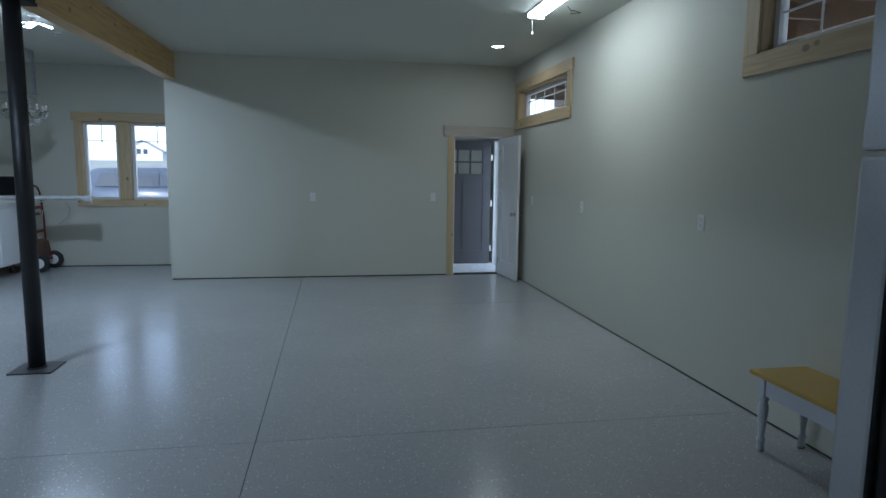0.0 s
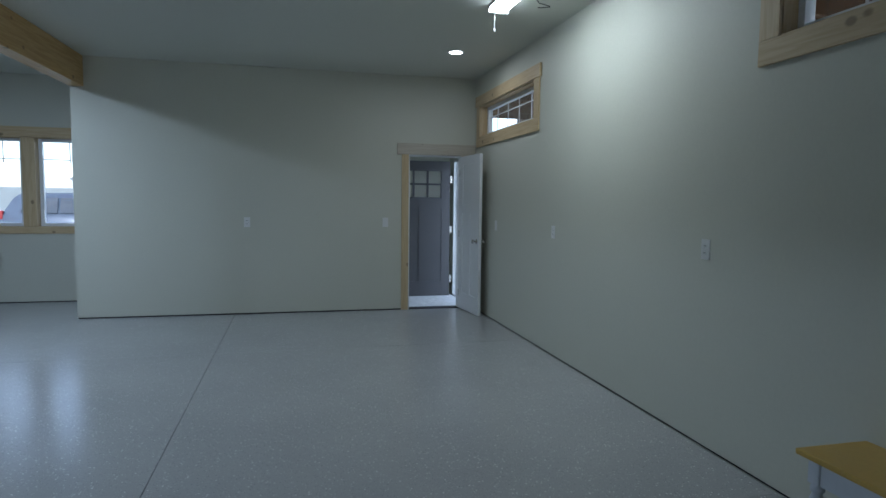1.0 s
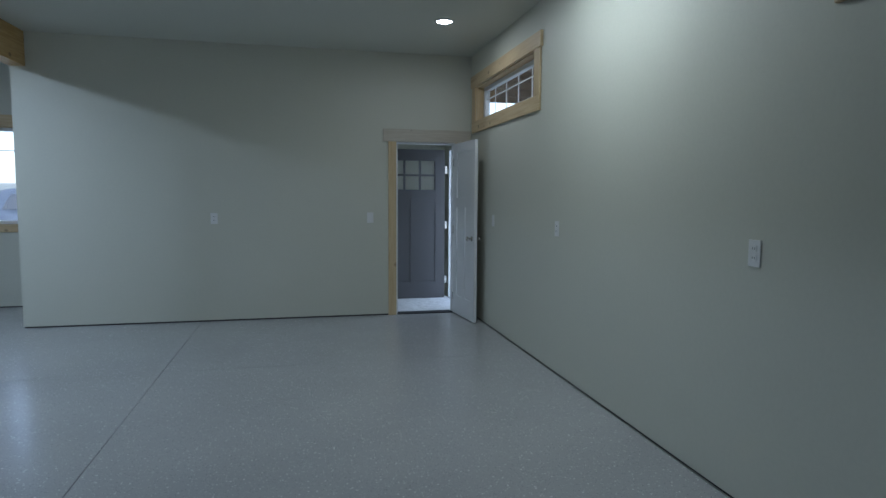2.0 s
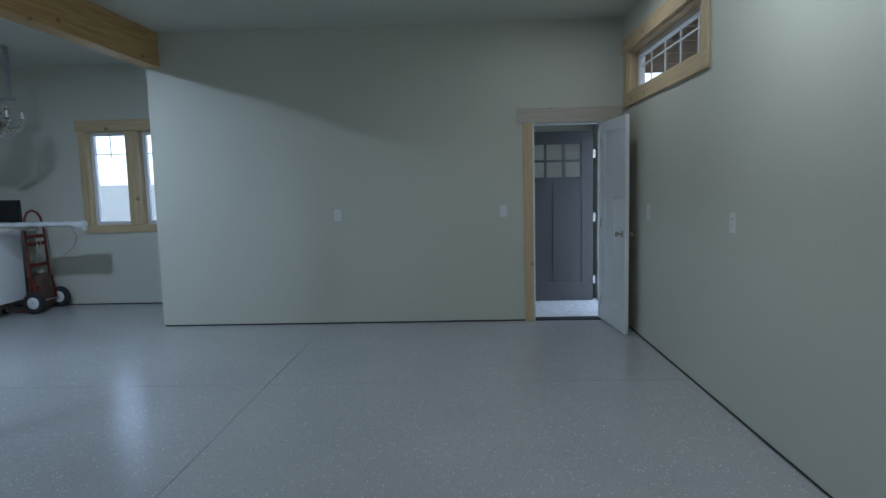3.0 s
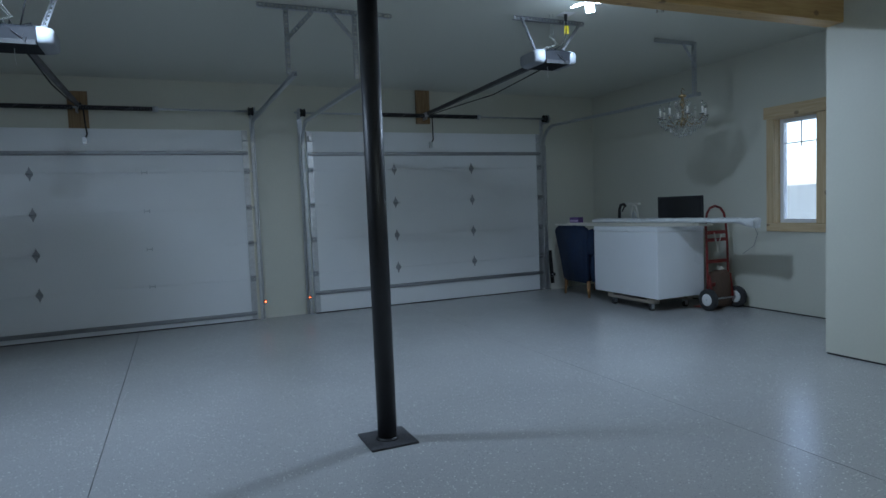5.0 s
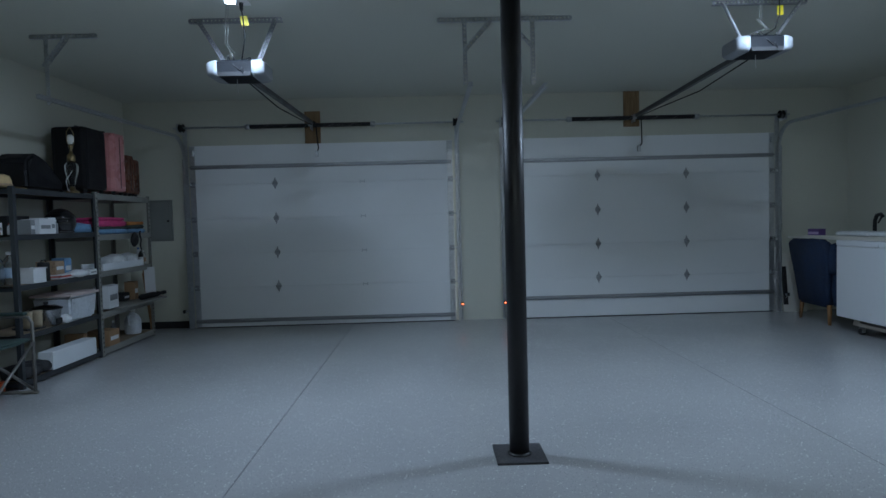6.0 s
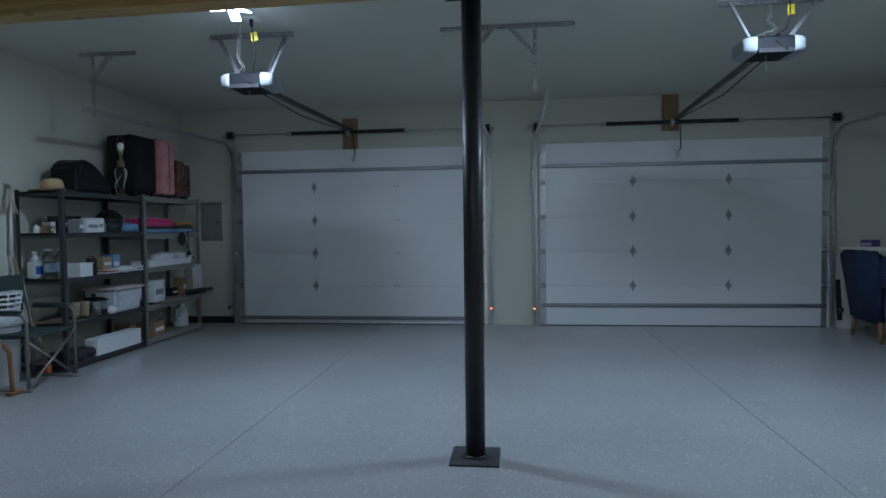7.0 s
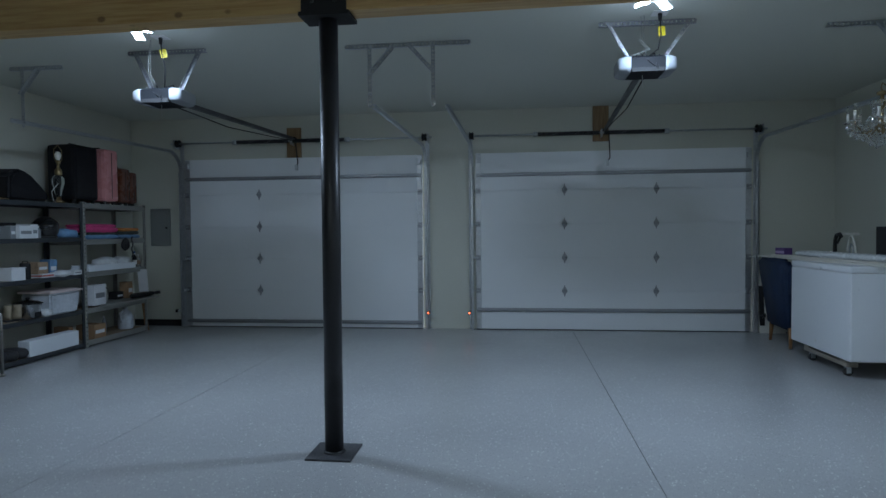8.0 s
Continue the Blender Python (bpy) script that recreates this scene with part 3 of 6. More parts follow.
# ---- sectional garage doors ----
SECTIONS = (0.012, 0.543, 1.0, 1.462, 1.925, 2.445)
FACE = WEST + 0.06       # room face of the door sections


def hinge_mesh():
    bm = B()
    extrude(bm, [(0.0, 0.085), (0.016, 0.04), (0.034, 0.016), (0.034, -0.016), (0.016, -0.04), (0.0, -0.085), (-0.016, -0.04), (-0.034, -0.016), (-0.034, 0.016), (-0.016, 0.04)], 0.0, 0.004,
            Matrix(((0, 0, 1, 0), (1, 0, 0, 0), (0, 1, 0, 0), (0, 0, 0, 1))))
    rod(bm, (0.010, -0.036, 0), (0.010, 0.036, 0), 0.009, sides=8)
    for z in (-0.05, 0.05):
        rod(bm, (0.004, 0, z), (0.009, 0, z), 0.006, sides=6)
    return mesh_of("hinge", bm, STRUT)


def bracket_mesh():
    bm = boxes((0, 0.012, -0.034, 0.034, -0.006, 0.006), (0, 0.006, -0.034, -0.024, -0.022, 0.022), (0, 0.006, 0.024, 0.034, -0.022, 0.022))
    return mesh_of("hinge", bm, GALV)


def end_hinge_mesh():
    """The double-leaf roller hinge at a section's end."""
    bm = boxes((0, 0.005, -0.032, 0.032, -0.036, -0.008), (0, 0.005, -0.032, 0.032, 0.008, 0.036), (0, 0.030, -0.026, -0.022, -0.010, 0.028), (0, 0.030, 0.022, 0.026, -0.010, 0.028))
    rod(bm, (0.010, -0.036, 0), (0.010, 0.036, 0), 0.008, sides=8)
    return mesh_of("hinge", bm, STRUT)


HINGE, BRACKET, END_HINGE = hinge_mesh(), bracket_mesh(), end_hinge_mesh()


def share(name, me, parent, m):
    ob = new(name, me)
    ob.parent = parent
    ob.matrix_basis = m
    return ob


def garage_door(y0, y1, columns, struts, label):
    gd = thing("garage_door", label, "garage door", group="garage doors")
    for lo, hi in zip(SECTIONS, SECTIONS[1:]):
        bm = B()
        box(bm, WEST + 0.012, FACE, y0 - 0.012, y1 + 0.012, lo + 0.0012, hi - 0.0012, bevel=0.0015)
        if lo > 0.1:
            box(bm, WEST + 0.020, FACE - 0.012, y0 - 0.010, y1 + 0.010, lo - 0.02, lo + 0.01)
        s = part("section", bm, DOORSKIN, gd)
        for a, b in ((y0 - 0.011, y0 + 0.062), (y1 - 0.062, y1 + 0.011)):
            part("end_stile", boxes((FACE, FACE + 0.003, a, b, lo + 0.006, hi - 0.006)), GALV, s, "galvanised end stile")
    for z in SECTIONS[1:-1]:
        for y, kind in columns:
            share("hinge", HINGE if kind else BRACKET, gd, pose(FACE + 0.001, y, z))
        for y, sgn in ((y0 + 0.02, -1), (y1 - 0.02, 1)):
            share("hinge", END_HINGE, gd, pose(FACE + 0.003, y, z))
            part("roller", rod(rod(B(), (FACE + 0.022, y, z), (FACE + 0.022, y + sgn * 0.075, z), 0.006), (FACE + 0.022, y + sgn * 0.060, z), (FACE + 0.022, y + sgn * 0.074, z), 0.021, sides=14), GALV, gd)
    for z in (2.35,):
        for y, sgn in ((y0 + 0.03, -1), (y1 - 0.03, 1)):
            part("top_bracket", boxes((FACE + 0.003, FACE + 0.05, y - 0.025, y + 0.025, z - 0.04, z + 0.03), bevel=0.004), GALV, gd)
    for z in struts:
        part("strut", boxes((FACE + 0.003, FACE + 0.040, y0, y1, z - 0.013, z + 0.013), (FACE + 0.003, FACE + 0.006, y0, y1, z - 0.026, z + 0.026), bevel=0.002), STRUT, gd)
    part("bottom_seal", boxes((WEST + 0.014, FACE - 0.004, y0, y1, 0.0, 0.014)), RUBBER, gd)
    return gd


def curve_track(y, sgn, reach):
    """Upright track, bend and level track, for a door edge at y."""
    t = thing("door_track", "galvanised roller track up the wall and back under the ceiling", "door track", group="door tracks")
    x = FACE + 0.022

    def sweep(pts):
        bm = B()
        for o, w in ((0.017, 0.003), (-0.017, 0.003)):
            last = None
            for p, nrm in pts:
                q = Vector(p) + Vector(nrm) * o
                if last is not None:
                    bar(bm, last, q, 0.030, w, up=(last - q).cross(Vector((0, 1, 0))))
                last = q
        for (p, n0), (q, n1) in zip(pts, pts[1:]):
            bar(bm, Vector(p) + Vector((0, sgn * 0.016, 0)), Vector(q) + Vector((0, sgn * 0.016, 0)), 0.036, 0.003, up=(0, 1, 0))
        return bm

    yy = y + sgn * 0.062
    part("upright", sweep([((x, yy, 0.0), (1, 0, 0)), ((x, yy, 2.24), (1, 0, 0))]), GALV, t)
    bend, r = [], 0.30
    for k in range(9):
        a = k / 8 * math.pi / 2
        bend.append(((x + r - r * math.cos(a), yy, 2.24 + r * math.sin(a)), (math.cos(a), 0, -math.sin(a))))
    part("bend", sweep(bend), GALV, t)
    part("level_track", sweep([((x + r, yy, 2.54), (0, 0, -1)), ((reach, yy, 2.49), (0, 0, -1))]), GALV, t)
    part("wall_angle", boxes((WEST, WEST + 0.003, yy - 0.01 * sgn, yy + sgn * 0.05, 0.0, 2.70), (WEST, x + 0.03, yy + sgn * 0.022, yy + sgn * 0.025, 0.0, 2.26)), GALV, t, "galvanised angle fixed to the wall")
    for z in (0.3, 1.0, 1.7):
        part("track_bolt", rod(B(), (x, yy - sgn * 0.0, z), (x, yy + sgn * 0.03, z), 0.008, sides=6), GALV, t)
    return t


for (a, b), cols, struts, text in (
        (DOORS[0], ((-6.44, 1), (-5.272, 0)), (2.158, 0.09), "white insulated sectional garage door, closed, steel struts across"),
        (DOORS[1], ((-2.098, 1), (-0.887, 1)), (2.142, 0.278), "white insulated sectional garage door, closed, strut near the bottom")):
    garage_door(a, b, cols, struts, text)
    curve_track(a, -1, -6.62)
    curve_track(b, 1, -6.52)


def perforated(bm, a, b, w=0.032, up=(0, 0, 1), step=0.032):
    """Slotted angle iron: two thin legs with square cut-outs between rungs."""
    a, b = Vector(a), Vector(b)
    z = (b - a).normalized()
    side = Vector(up).cross(z)
    side = side.normalized() if side.length > 1e-4 else Vector((1, 0, 0))
    other = z.cross(side)
    n = max(2, int((b - a).length / step))
    for s in (side, other):
        o2 = other if s is side else side
        for off in (0.004, w - 0.004):
            bar(bm, a + s * off, b + s * off, 0.010 if s is side else 0.003, 0.003 if s is side else 0.010, up=other)
        for i in range(n + 1):
            c = a + (b - a) * (i / n)
            bar(bm, c + s * 0.004, c + s * (w - 0.004), 0.020, 0.003, up=o2)
    return bm


def hanger(y0, y1, x, drops, label):
    """An angle on the ceiling with slotted drops (y, foot height, brace foot y) that carry the level tracks."""
    h = thing("track_hanger", label, "track hanger", group="track hangers")
    part("ceiling_angle", perforated(B(), (x, y0, CEIL - 0.036), (x, y1, CEIL - 0.036)), GALV, h)
    for y, z, by in drops:
        part("drop", perforated(B(), (x + 0.005, y, CEIL - 0.04), (x + 0.005, y, z), up=(0, 1, 0)), GALV, h)
        part("brace", perforated(B(), (x + 0.012, by, CEIL - 0.04), (x + 0.012, y, CEIL - 0.27), up=(1, 0, 0)), GALV, h)


hanger(-7.76, -7.203, -6.78, [(-7.643, 2.46, -7.455)], "slotted galvanised hanger for the end track")
hanger(-4.26, -3.154, -6.56, [(-4.06, 2.50, -3.85), (-3.49, 2.49, -3.70)], "slotted galvanised hanger for the two middle tracks")
hanger(-0.23, 0.342, -6.535, [(0.31, 2.48, 0.13)], "slotted galvanised hanger for the end track")

BAR_Z, BAR_X = 2.67, WEST + 0.15


STRIPE = material("spring_paint", (0.30, 0.30, 0.29), 0.7, vary=0.6, scale=14)


def torsion(y0, y1, s0, s1, mid, label):
    t = thing("torsion_spring", label, "door spring", group="torsion springs")
    part("bar", rod(B(), (BAR_X, y0 - 0.17, BAR_Z), (BAR_X, y1 + 0.17, BAR_Z), 0.0125, sides=12), GALV, t)
    for a, b in ((s0, mid - 0.03), (mid + 0.03, s1)):
        n = int((b - a) / 0.016)
        bm = B()
        for k in range(n):
            ya = a + (b - a) * k / n
            lathe(bm, [(0.024, 0.0), (0.0285, 0.004), (0.0285, 0.010), (0.024, 0.0139)], 12, Matrix.Translation((BAR_X, ya, BAR_Z)) @ Matrix.Rotation(-math.pi / 2, 4, "X"))
        part("spring", bm, BLACK, t, "black coiled torsion spring")
        turns = 3
        part("paint_stripe", pipe(B(), [(BAR_X + 0.0285 * math.cos(0.4 + q / 8 * math.tau), a + (b - a) * q / (turns * 8), BAR_Z + 0.0285 * math.sin(0.4 + q / 8 * math.tau)) for q in range(turns * 8 + 1)], 0.0028, 5), STRIPE, t, "pale twisted paint line")
        end = a if a == s0 else b
        part("winding_cone", rod(B(), (BAR_X, end - 0.03, BAR_Z), (BAR_X, end + 0.03, BAR_Z), 0.034, sides=14), GALV, t)
    part("centre_bracket", boxes((WEST, BAR_X + 0.02, mid - 0.006, mid + 0.006, BAR_Z - 0.05, BAR_Z + 0.05), bevel=0.002), GALV, t)
    for y, sgn in ((y0 - 0.06, -1), (y1 + 0.06, 1)):
        d = part("drum", lathe(B(), [(0.05, -0.03), (0.055, -0.02), (0.045, -0.015), (0.045, 0.015), (0.055, 0.02), (0.05, 0.03)], 20, Matrix.Translation((BAR_X, y, BAR_Z)) @ Matrix.Rotation(math.pi / 2, 4, "X")), BLACKMAT, t, "dark cable drum")
        part("end_plate", boxes((WEST, BAR_X + 0.05, y + sgn * 0.045, y + sgn * 0.049, BAR_Z - 0.07, BAR_Z + 0.055)), GALV, t)
        part("lift_cable", rod(B(), (BAR_X - 0.045, y - sgn * 0.01, BAR_Z), (FACE + 0.03, y - sgn * 0.01, 0.06), 0.003, sides=5), GALV, t)


torsion(*DOORS[0], -6.75, -5.10, -5.92, "steel torsion bar with black springs over the door")
torsion(*DOORS[1], -2.488, -0.776, -1.61, "steel torsion bar with black springs over the door")


def header_board(y0, y1, z0, z1):
    solid("header_board", boxes((WEST, WEST + 0.036, y0, y1, z0, z1), bevel=0.003), PLY, "brown plywood backing board on the wall", "board", group="header boards")


header_board(-6.023, -5.815, 2.45, 2.874)
header_board(-1.716, -1.505, 2.574, 3.047)

OPENER_GREY = material("opener_grey", (0.010, 0.011, 0.013), 0.6, vary=0.1)
OPENER_WHITE = material("opener_lens", (0.27, 0.285, 0.305), 0.5, vary=0.02)
OPENER_GREY.node_tree.nodes["Principled BSDF"].inputs["Specular IOR Level"].default_value = 0.12
YELLOW = material("yellow_tag", (0.75, 0.62, 0.02), 0.5)


def opener(y, z, rail_y, rail_z, h0, h1, hx, arm_z):
    o = thing("garage_door_opener", "grey opener motor with white light lenses hung from the ceiling", "door opener", pose(-6.30, y, z), "door openers")
    # the motor head, wide across the room
    prof = [(-0.16, -0.040), (-0.13, -0.064), (0.13, -0.064), (0.16, -0.040), (0.16, 0.040), (0.13, 0.060), (-0.13, 0.060), (-0.16, 0.040)]
    turn = Matrix(((1, 0, 0, 0), (0, 0, 1, 0), (0, 1, 0, 0), (0, 0, 0, 1)))
    part("housing", extrude(B(), prof, -0.13, 0.13, turn), OPENER_GREY, o)
    part("control_panel", boxes((0.135, 0.166, -0.125, 0.125, -0.070, -0.038), bevel=0.004), BLACKMAT, o)
    for sgn in (-1, 1):
        bm = B()
        rings = []
        for k in range(6):
            a = k / 5 * math.pi / 2
            f = 0.70 + 0.30 * math.cos(a)
            rings.append([bm.verts.new((px * (0.72 + 0.28 * math.cos(a)), sgn * (0.131 + 0.092 * math.sin(a)), pz * f)) for px, pz in prof])
        for p, q in zip(rings, rings[1:]):
            for k in range(8):
                bm.faces.new((p[k], p[(k + 1) % 8], q[(k + 1) % 8], q[k])).smooth = True
        bm.faces.new(rings[0])
        bm.faces.new(rings[-1])
        part("light_lens", bm, OPENER_WHITE, o, "white light lens")
    top = 0.060
    part("ceiling_angle", perforated(B(), (hx + 6.30, h0 - y, CEIL - z - 0.036), (hx + 6.30, h1 - y, CEIL - z - 0.036)), STRUT, o)
    for a, b in ((h0 + 0.06, -0.12), (h1 - 0.06, 0.12)):
        part("strap", perforated(B(), (hx + 6.30, a - y, CEIL - z - 0.03), (-0.02, b, top - 0.01), 0.026, up=(1, 0, 0)), STRUT, o)
    ex, ey, ez = WEST + 0.10 + 6.30, rail_y - y, rail_z - z
    part("rail", bar(bar(B(), (-0.15, 0.0, 0.01), (ex, ey, ez), 0.028, 0.040), (-0.15, 0.0, -0.012), (ex, ey, ez - 0.022), 0.040, 0.004), RAIL, o, "dark steel drive rail")
    part("chain", pipe(B(), [(-0.12, 0.02, -0.05), ((-0.12 + ex) * 0.35, 0.02 + ey * 0.35, (ez - 0.05) * 0.35 - 0.085), ((-0.12 + ex) * 0.7, ey * 0.7, ez * 0.7 - 0.06), (ex, ey, ez - 0.03)], 0.006, 6), BLACKMAT, o, "slack black drive belt")
    part("rail_bracket", boxes((ex - 0.08, ex + 0.02, ey - 0.03, ey + 0.03, ez - 0.035, ez + 0.02), bevel=0.004), BLACKMAT, o)
    part("door_arm", pipe(B(), [(ex + 0.04, ey + 0.05, ez - 0.02), (ex + 0.03, ey + 0.06, ez - 0.20), (ex + 0.01, ey + 0.07, arm_z - z + 0.06), (ex - 0.02, ey + 0.04, arm_z - z)], 0.008, 6), BLACKMAT, o, "black bent door arm")
    part("door_foot", boxes((FACE + 0.003 + 6.30, FACE + 0.04 + 6.30, ey + 0.02, ey + 0.06, arm_z - z - 0.05, arm_z - z + 0.03)), GALV, o)
    # wiring
    c = CEIL - z
    part("outlet_plate", boxes((0.12, 0.24, 0.02, 0.14, c - 0.006, c), bevel=0.002), PLASTIC, o)
    part("plug", rod(B(), (0.18, 0.08, c - 0.006), (0.18, 0.08, c - 0.06), 0.017, 0.012), BLACKMAT, o)
    part("power_cord", pipe(B(), [(0.18, 0.08, c - 0.05), (0.17, 0.09, c - 0.16), (0.12, 0.08, c - 0.26), (0.05, 0.03, top + 0.02), (0.0, 0.08, top + 0.05), (-0.04, 0.10, top - 0.01)], 0.0055, 7), BLACKMAT, o)
    part("warning_tag", bar(B(), (0.175, 0.092, c - 0.10), (0.160, 0.100, c - 0.170), 0.055, 0.003, up=(1, 0.2, 0)), YELLOW, o, "yellow warning tag")
    for k, dy in enumerate((-0.02, 0.0)):
        part("low_voltage_wire", pipe(B(), [(0.14 + dy, dy - 0.03, c), (0.15, dy - 0.035, c - 0.18), (0.13, dy - 0.05, top + 0.12), (0.16, dy + 0.01, top + 0.04), (0.10, -0.09 + dy, top + 0.015), (0.155, -0.11 - dy, 0.0)], 0.0019, 6), PANELGREY, o)
    for k, dip in enumerate((0.02, 0.045)):
        part("loose_wire", pipe(B(), [(0.02, -0.09 + 0.05 * k, top + 0.005), (0.10, -0.06 + 0.04 * k, top + 0.035), (0.168, 0.0 + 0.03 * k, 0.03 - dip), (0.172, 0.05 + 0.02 * k, -0.01 - dip), (0.12, 0.09, top + 0.01), (0.03, 0.11, top + 0.02)], 0.0032, 6), BLACKMAT, o, "loose black wire")
    part("hanging_cord", pipe(B(), [(0.02, -0.02, -0.063), (0.022, -0.02, -0.13), (0.02, -0.015, -0.17)], 0.002, 5), PLASTIC, o)


opener(-1.725, 2.680, -1.57, 2.71, -2.08, -1.34, -6.275, 2.28)
opener(-5.836, 2.575, -5.905, 2.71, -6.275, -5.538, -6.46, 2.31)

EYE = glow("sensor_led", (1.0, 0.12, 0.03), 3.0)


def photo_eye(y, sgn, lit):
    e = thing("door_sensor", "small black safety sensor on a bracket by the door track", "sensor", pose(FACE + 0.11, y, 0.245), "door sensors")
    part("body", boxes((-0.02, 0.02, -0.014, 0.014, -0.022, 0.022), bevel=0.004), BLACKMAT, e)
    part("bracket", boxes((-0.19, 0.0, sgn * 0.014, sgn * 0.018, -0.018, 0.010)), GALV, e)
    part("lens", lathe(B(), [(0.009, 0.0), (0.009, 0.004), (0.005, 0.006)], 14, pose(0.02, 0, 0, 0, 90)), EYE if lit else BLACK, e)
    part("wire", pipe(B(), [(-0.02, 0, -0.02), (-0.05, sgn * 0.03, -0.09), (-0.10, sgn * 0.035, -0.12), (-0.15, sgn * 0.02, -0.05), (-0.172, sgn * 0.02, 0.2)], 0.0025, 5), PLASTIC, e)


photo_eye(DOORS[0][1] + 0.10, -1, True)
photo_eye(DOORS[1][0] - 0.10, 1, True)
photo_eye(DOORS[0][0] - 0.12, 1, False)
photo_eye(DOORS[1][1] + 0.14, -1, False)

pb = thing("breaker_panel", "grey steel electrical breaker panel on the wall", "breaker panel", pose(WEST, -7.995, 1.465))
part("frame", boxes((0, 0.022, -0.155, 0.155, -0.275, 0.275), bevel=0.004), PANELGREY, pb)
part("door", boxes((0.022, 0.030, -0.125, 0.125, -0.235, 0.235), bevel=0.003), PANELGREY, pb)
part("latch", boxes((0.030, 0.036, 0.085, 0.115, -0.02, 0.005)), BLACKMAT, pb)

# ---- chest freezer on a dolly, and what lies on it ----
FREEZER = material("freezer_enamel", (0.78, 0.80, 0.82), 0.35, vary=0.03, scale=2, fine=120, bump=0.06)
fz = thing("chest_freezer", "white chest freezer standing on a low wheeled dolly", "freezer", pose(-7.63, 0.59, 0.165))
part("body", boxes((-0.595, 0.595, -0.37, 0.37, 0.0, 0.797), bevel=0.012), FREEZER, fz)
part("gasket", boxes((-0.59, 0.59, -0.365, 0.365, 0.797, 0.803)), PLASTIC, fz)
lid = part("lid", boxes((-0.597, 0.597, -0.373, 0.373, 0.803, 0.862), bevel=0.012), FREEZER, fz)
part("lid_handle", boxes((-0.07, 0.07, -0.388, -0.371, 0.808, 0.83), bevel=0.005), FREEZER, lid)
part("drain_plug", rod(B(), (-0.05, -0.376, 0.09), (-0.05, -0.368, 0.09), 0.014), PLASTIC, fz)
dl = thing("dolly", "grey carpeted wooden moving dolly with black casters", "dolly", pose(-7.57, 0.60, 0) @ Matrix.Diagonal((1, 1, 0.917, 1)))
DOLLY = wood("dolly_wood", (0.34, 0.30, 0.25), (0.22, 0.19, 0.15), "X")
for yy in (-0.30, 0.24):
    part("deck_board", boxes((-0.42, 0.42, yy - 0.05, yy + 0.05, 0.105, 0.148), bevel=0.004), DOLLY, dl)
for xx in (-0.36, 0.36):
    part("cross_board", boxes((xx - 0.05, xx + 0.05, -0.35, 0.29, 0.148, 0.18), bevel=0.004), DOLLY, dl)
for xx in (-0.34, 0.34):
    for yy in (-0.30, 0.24):
        c = part("caster", rod(B(), (xx - 0.016, yy, 0.038), (xx + 0.016, yy, 0.038), 0.038, sides=20), RUBBER, dl, "black caster wheel")
        part("fork", boxes((xx - 0.024, xx - 0.019, yy - 0.02, yy + 0.02, 0.03, 0.104), (xx + 0.019, xx + 0.024, yy - 0.02, yy + 0.02, 0.03, 0.104), (xx - 0.03, xx + 0.03, yy - 0.03, yy + 0.03, 0.099, 0.105)), GALV, c)

FILM = material("plastic_film", (0.70, 0.72, 0.73), 0.22, vary=0.08, scale=12, fine=40, bump=0.7, depth=0.02)
PRIMED = material("primed_board", (0.66, 0.64, 0.57), 0.5, vary=0.05)
TOPZ = 1.029


def along(a, b, z):
    """Pose of a board that lies from a to b at height z, x along it."""
    return pose((a[0] + b[0]) / 2, (a[1] + b[1]) / 2, z, 0, 0, math.degrees(math.atan2(b[1] - a[1], b[0] - a[0])))


bd = thing("trim_boards", "long primed trim boards lying across the freezer", "boards", along((-9.10, 0.36), (-6.62, 0.62), TOPZ))
for i, (y, z, l0, l1) in enumerate(((-0.10, 0.0, -1.28, 1.05), (0.03, 0.0, -1.22, 1.22), (-0.03, 0.0185, -1.10, 1.16))):
    part("board", boxes((l0, l1, y - 0.06, y + 0.06, z, z + 0.018), bevel=0.003), PRIMED, bd)


def wrapped(length, width, height, seed):
    """A long parcel in loose film: a wrinkled skin that sags and flares at the end."""
    rnd = random.Random(seed)
    bm = B()
    n, sides = 46, 14
    rings = []
    for i in range(n + 1):
        u = i / n
        x = (u - 0.5) * length
        flare = max(0.0, (u - 0.94) / 0.06)
        pinch = 1 - 0.5 * max(0.0, (u - 0.985) / 0.015)
        ring = []
        for k in range(sides):
            a = k / sides * math.tau
            c, s = math.cos(a), math.sin(a)
            sq = 1 / max(abs(c), abs(s)) ** 0.75
            y = c * sq * width / 2 * (1 + 0.25 * flare) * pinch
            z = max(0.0, (1 + s * sq) * height / 2 * (1 + 0.9 * flare))
            w = noise.noise((x * 9 + seed, a * 2, seed)) * 0.009 + rnd.uniform(-0.002, 0.002)
            ring.append(bm.verts.new((x + w, y + w, max(0.0, z + w - 0.05 * flare * flare) if u < 0.9 else z + w - 0.055 * flare + 0.010 * flare * noise.noise((a * 3, u * 90, seed)))))
        rings.append(ring)
    for p, q in zip(rings, rings[1:]):
        for k in range(sides):
            bm.faces.new((p[k], p[(k + 1) % sides], q[(k + 1) % sides], q[k])).smooth = True
    bm.faces.new(rings[0])
    bm.faces.new(rings[-1])
    return bm


